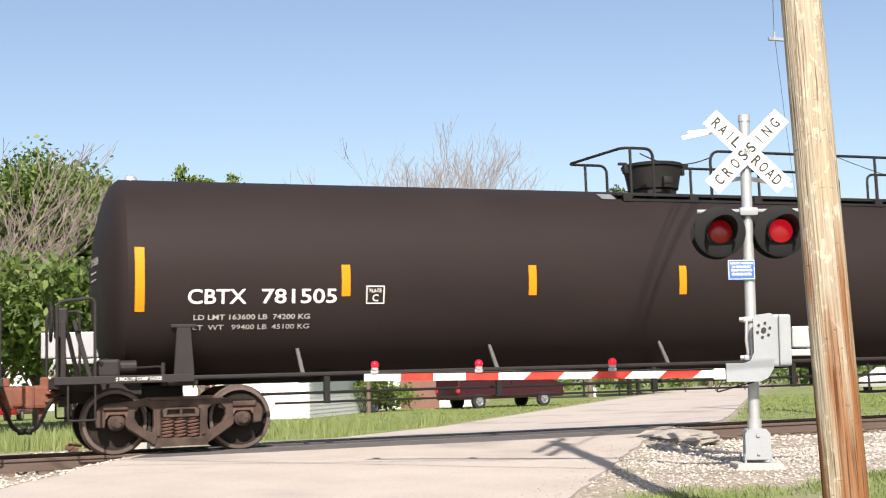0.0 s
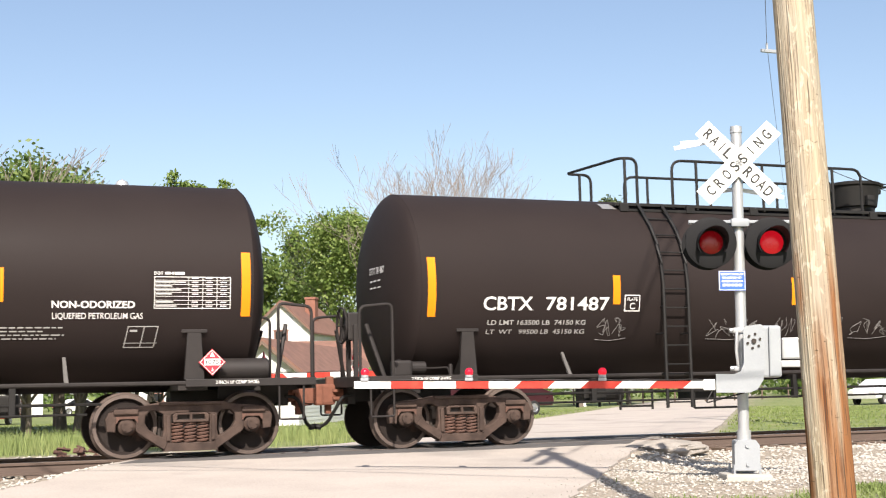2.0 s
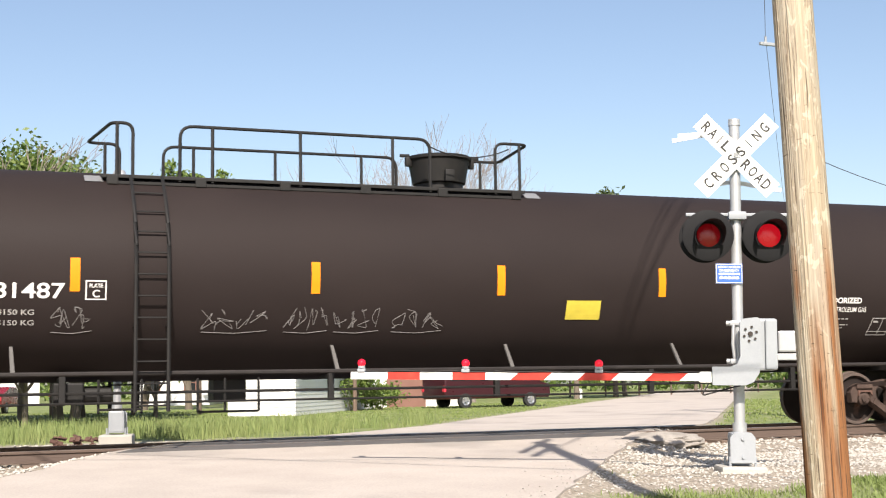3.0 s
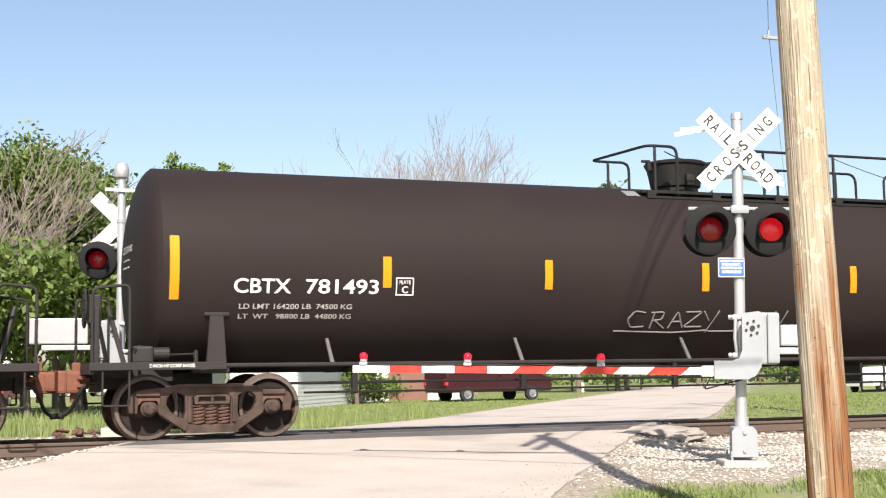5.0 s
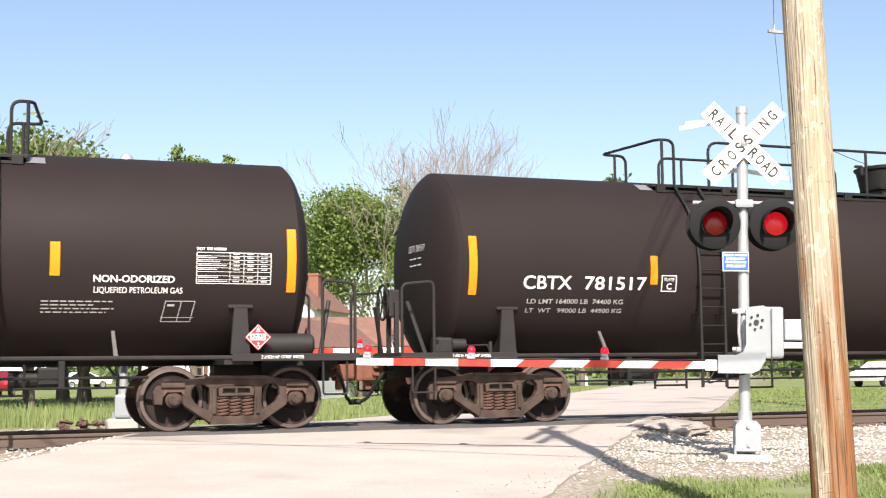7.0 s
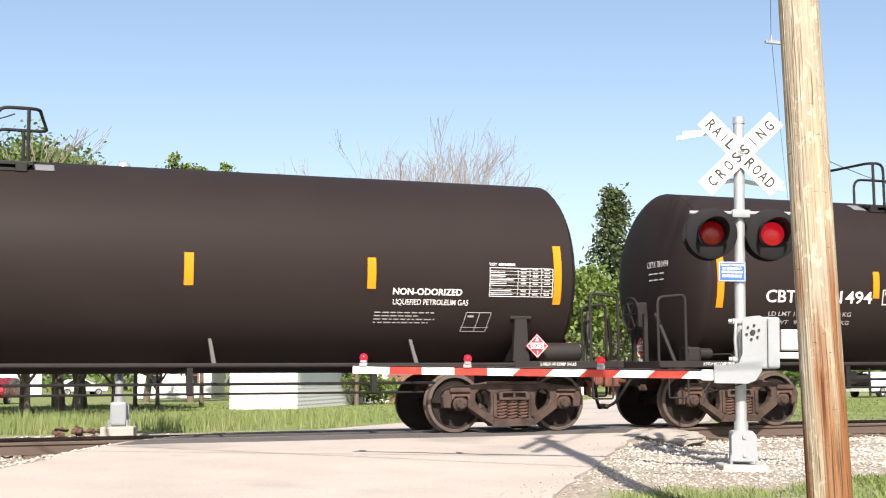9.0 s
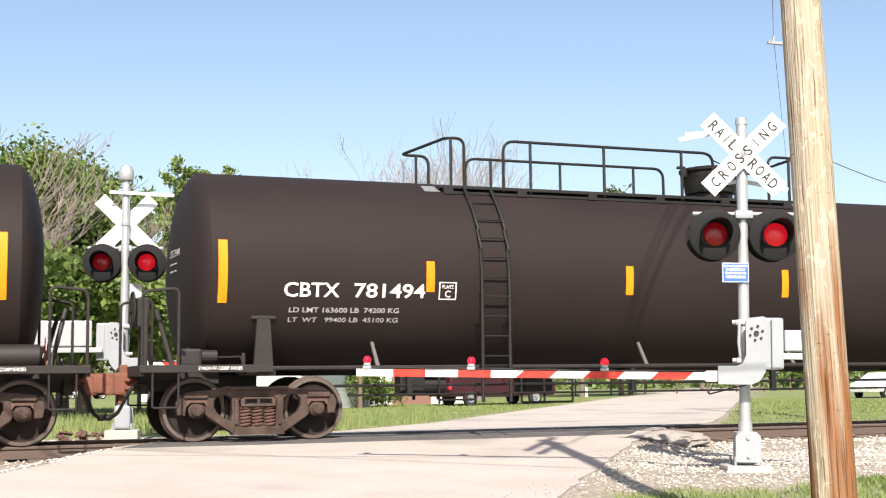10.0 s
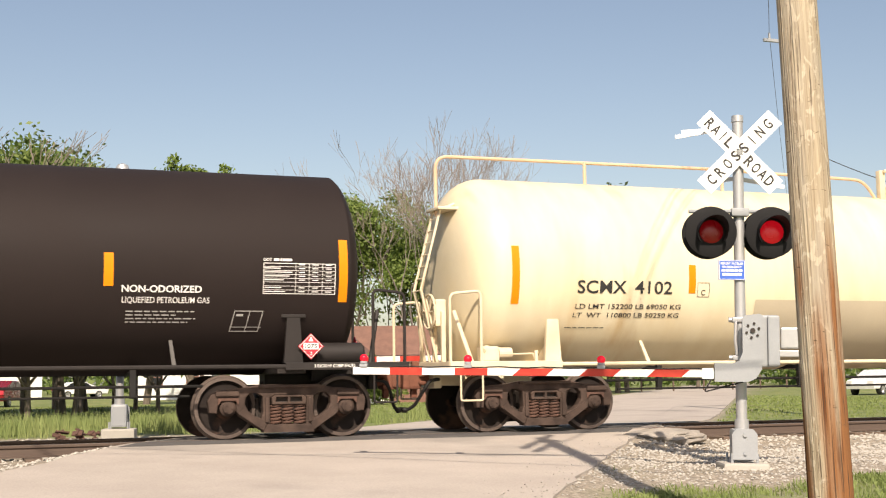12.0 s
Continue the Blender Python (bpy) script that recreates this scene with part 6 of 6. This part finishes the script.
bush(*spot(10.0, 31.0), 1.6, 2.2, LEAF_B, 51)
bush(*spot(11.6, 31.8), 1.2, 1.3, LEAF_B, 52)
for i, (az, rng, h, crown) in enumerate(((-7, 37, 5.5, 2.4), (-4.8, 36, 5.2, 2.4), (-2.6, 38, 5.0, 2.2), (-0.6, 40, 4.6, 2.0), (1.6, 44, 4.4, 2.0), (-9.5, 36, 5.5, 2.6))):
    px, py = bearing_place(az, rng)
    tree(px, py, h, crown, "small leafy green tree with low branches", LEAF_A if i % 2 else LEAF_B, 60 + i, trunk=0.1, size=0.14, per=45, depth=4, low=0.22)


def far_woods():
    rnd = random.Random(77)
    spots = []
    for i in range(1500):
        az = rnd.uniform(-18, 52)
        rng = rnd.uniform(135, 170)
        px, py = bearing_place(az, rng)
        spots.append((px, py, rnd.uniform(0.0, 1.0) ** 1.3 * (4.5 + 1.5 * math.sin(az * 1.7) + 1.2 * math.sin(az * 0.61))))
    me = leaf_cloud(spots, 0.55, 9, 0.9, 78)
    me.name = "far_woods"
    me.materials.append(LEAF_A)
    tagged(new("far_woods", me), "low line of green woods on the horizon", "woods", kind="stuff")


far_woods()

# ---- small things beyond the track ----
bm = bmesh.new()
revolve(bm, [(0, 0), (0, 0.16), (0.06, 0.16), (0.07, 0.11), (0.5, 0.11), (0.52, 0.15), (0.56, 0.15), (0.62, 0.12), (0.70, 0.05), (0.74, 0.03), (0.75, 0)], 18, "Z")
for s in (-1, 1):
    tube(bm, (s * 0.1, 0, 0.42), (s * 0.2, 0, 0.42), 0.055, 10)
thing("fire_hydrant", bm, SIGNWHITE, "white fire hydrant on the lawn", "fire hydrant", at=site(31.6, 53.0, -0.31), smooth=True)
fence = empty("wire_fence", pose(0, 0, 0), "old timber post and wire fence along the lawn", "fence")
for i, (x, y) in enumerate((spot(9.9, 29.5), spot(3.2, 31.0), spot(0.4, 33.0), spot(-3.2, 35.0))):
    bm = bmesh.new()
    tube(bm, (x, y, -0.4), (x, y, 1.9), 0.10, 8, 0.085)
    part("post", bm, TIE, fence)
for i in range(9):
    x, y = 33.0 + i * 3.6, 58.0 + i * 1.2
    bm = bmesh.new()
    tube(bm, (0, 0, -0.1), (0, 0, 1.3), 0.08, 8, 0.07)
    thing("bollard", bm, TIE, "dark timber post at the far roadside", "post", at=site(x, y, -0.31), group="roadside posts")
rnd = random.Random(9)
for i in range(16):
    bm = bmesh.new()
    l = rnd.uniform(0.14, 0.26)
    box(bm, (0, 0, 0), (l, 0.13, 0.03), 0.006)
    box(bm, (0, 0, 0.025), (0.04, 0.13, 0.03), 0.004)
    thing("tie_plate", bm, SPRING, "rusty steel tie plate in a heap beside the track", "tie plate", group="heap of tie plates",
          at=pose(0.05 + rnd.uniform(-0.5, 0.5), 6.08 + rnd.uniform(-0.3, 0.3), -0.27 + rnd.uniform(0, 0.2), rnd.uniform(-35, 35), rnd.uniform(-35, 35), rnd.uniform(0, 180)))
stones("heap_gravel", [(0.0 + rnd.gauss(0, 0.55), 6.08 + rnd.gauss(0, 0.35), -0.30 + rnd.uniform(0, 0.08)) for i in range(260)], 0.05, "white stones under the rusty plates", seed=12)
blades("trackside_weeds", scatter(17000, -13, 16, 8.4, 17.5, lambda x, y, r: clear_of_road(x, y, 0.5) and r < grass_amount(x, y) * (0.45 + 1.2 * noise.noise((x * 0.5, y * 0.5, 1.0))), 21), STRAW, "tall pale green weeds and dry grass beside the track", 0.05, 0.48, 0.009, 22, 0.6)
blades("lawn_grass", scatter(26000, -14, 40, 12.9, 49, lambda x, y, r: clear_of_road(x, y, 0.2), 23), BLADE, "mown green lawn grass", 0.02, 0.07, 0.03, 24, 0.5)
blades("far_verge_grass", scatter(10500, 14.6, 49, 5.3, 35, lambda x, y, r: clear_of_road(x, y, 0.3) and r < grass_amount(x, y), 25), BLADE, "short green verge grass", 0.02, 0.07, 0.025, 26, 0.5)


CARS = [black_car(-1, "781500", "LD LMT 163600 LB 74200 KG", "LT  WT   99400 LB 45100 KG", 9.025 - PITCH),
        black_car(1, "781505", "LD LMT 163600 LB  74200 KG", "LT  WT   99400 LB  45100 KG", 9.025, -0.18, shift=0.17),
        black_car(-1, "781487", "LD LMT 163500 LB  74150 KG", "LT  WT   99500 LB  45150 KG", 30.001, 0.0, 6.09, 5.83, 0.0, 0.08),
        black_car(1, "781493", "LD LMT 164200 LB  74500 KG", "LT  WT   98800 LB  44800 KG", 50.976, 0.0, 6.35, 5.84, 0.0, -0.08, -0.15),
        black_car(-1, "781517", "LD LMT 164000 LB  74400 KG", "LT  WT   99000 LB  44900 KG", 71.952, 0.0, 6.28, 5.94, last=8.98),
        black_car(-1, "781494", "LD LMT 163600 LB  74200 KG", "LT  WT   99400 LB  45100 KG", 92.928, 0.05, 5.95, 5.77, 0.0, 0.10, 0.05),
        cream_car(113.904)]


def chalk(car, strokes, x0, x1, z0, z1, name="chalk_writing", w=0.014, label="grey chalk writing"):
    """Hand-drawn strokes in the unit square, laid on the tank's side."""
    bm = bmesh.new()
    for pts in strokes:
        pts = [on_tank(x0 + (x1 - x0) * u, z0 + (z1 - z0) * v, 0.004) for u, v in pts]
        pipe(bm, rounded(pts, 0.05, 3), w, n=5)
    return part(name, bm, CHALK, car, label)


A, B, C, D, E = CARS[1:6]
hand = {"C": [[(0.95, 0.9), (0.4, 1.0), (0.05, 0.5), (0.3, 0.05), (1.0, 0.1)]],
        "R": [[(0.1, 0), (0.2, 0.95)], [(0.0, 0.9), (0.8, 0.95), (0.7, 0.5), (0.15, 0.45)], [(0.3, 0.45), (0.95, 0.0)]],
        "A": [[(0.0, 0), (0.45, 1.0), (0.95, 0.05)], [(0.2, 0.38), (0.75, 0.4)]],
        "Z": [[(0.05, 0.95), (0.95, 0.98), (0.05, 0.08), (1.05, 0.1)]],
        "Y": [[(0.0, 1.0), (0.45, 0.45)], [(1.05, 1.05), (0.4, -0.25)]],
        "B": [[(0.1, 0), (0.1, 0.98)], [(0.0, 0.95), (0.75, 0.85), (0.65, 0.55), (0.12, 0.5)], [(0.12, 0.5), (0.95, 0.4), (0.85, 0.05), (0.0, 0.0)]],
        "O": [[(0.5, 0.95), (0.05, 0.6), (0.2, 0.05), (0.75, 0.05), (0.95, 0.6), (0.5, 0.95)]]}
strokes = []
for ch, u0, u1 in (("C", 0.0, 0.11), ("R", 0.14, 0.24), ("A", 0.26, 0.35), ("Z", 0.345, 0.455), ("Y", 0.46, 0.55), ("B", 0.68, 0.76), ("O", 0.79, 0.88), ("Y", 0.91, 0.985)):
    strokes += [[(u0 + (u1 - u0) * u, 0.12 + 0.88 * v) for u, v in st] for st in hand[ch]]
strokes.append([(-0.06, -0.02), (0.3, -0.10), (0.5, 0.02), (0.52, -0.04), (0.95, 0.0)])
chalk(C, strokes, -1.80, 1.28, 1.585, 1.90, label="words scrawled in grey chalk on the tank side")
rnd = random.Random(17)


def tag_strokes(n, seed):
    r = random.Random(seed)
    out = []
    for k in range(n):
        u, pts = k / n, []
        for i in range(7):
            pts.append((u + r.uniform(-0.2, 1.1) / n, r.uniform(0.1, 1.0)))
        out.append(pts)
    out.append([(0.0, 0.05), (0.5, 0.0), (1.0, 0.1)])
    return out


for x0, x1, seed, n in ((-4.15, -3.2, 1, 4), (-2.95, -2.3, 2, 4), (-2.2, -1.5, 3, 4), (-1.3, -0.5, 4, 4), (-6.2, -5.65, 5, 4)):
    chalk(B, tag_strokes(n, seed), x0, x1, 1.65, 2.03, "chalk_scribble", 0.005, "faint illegible chalk scribble")
bm = bmesh.new()
arc_patch(bm, 1.55, 2.15, 1.86, 2.16, 0.010, 4)
sheet = part("notice", bm, material("yellow_notice", (0.55, 0.45, 0.05), 0.6, bump=0), B, "yellow notice panel")

true_girth(CARS)
motions(CARS)
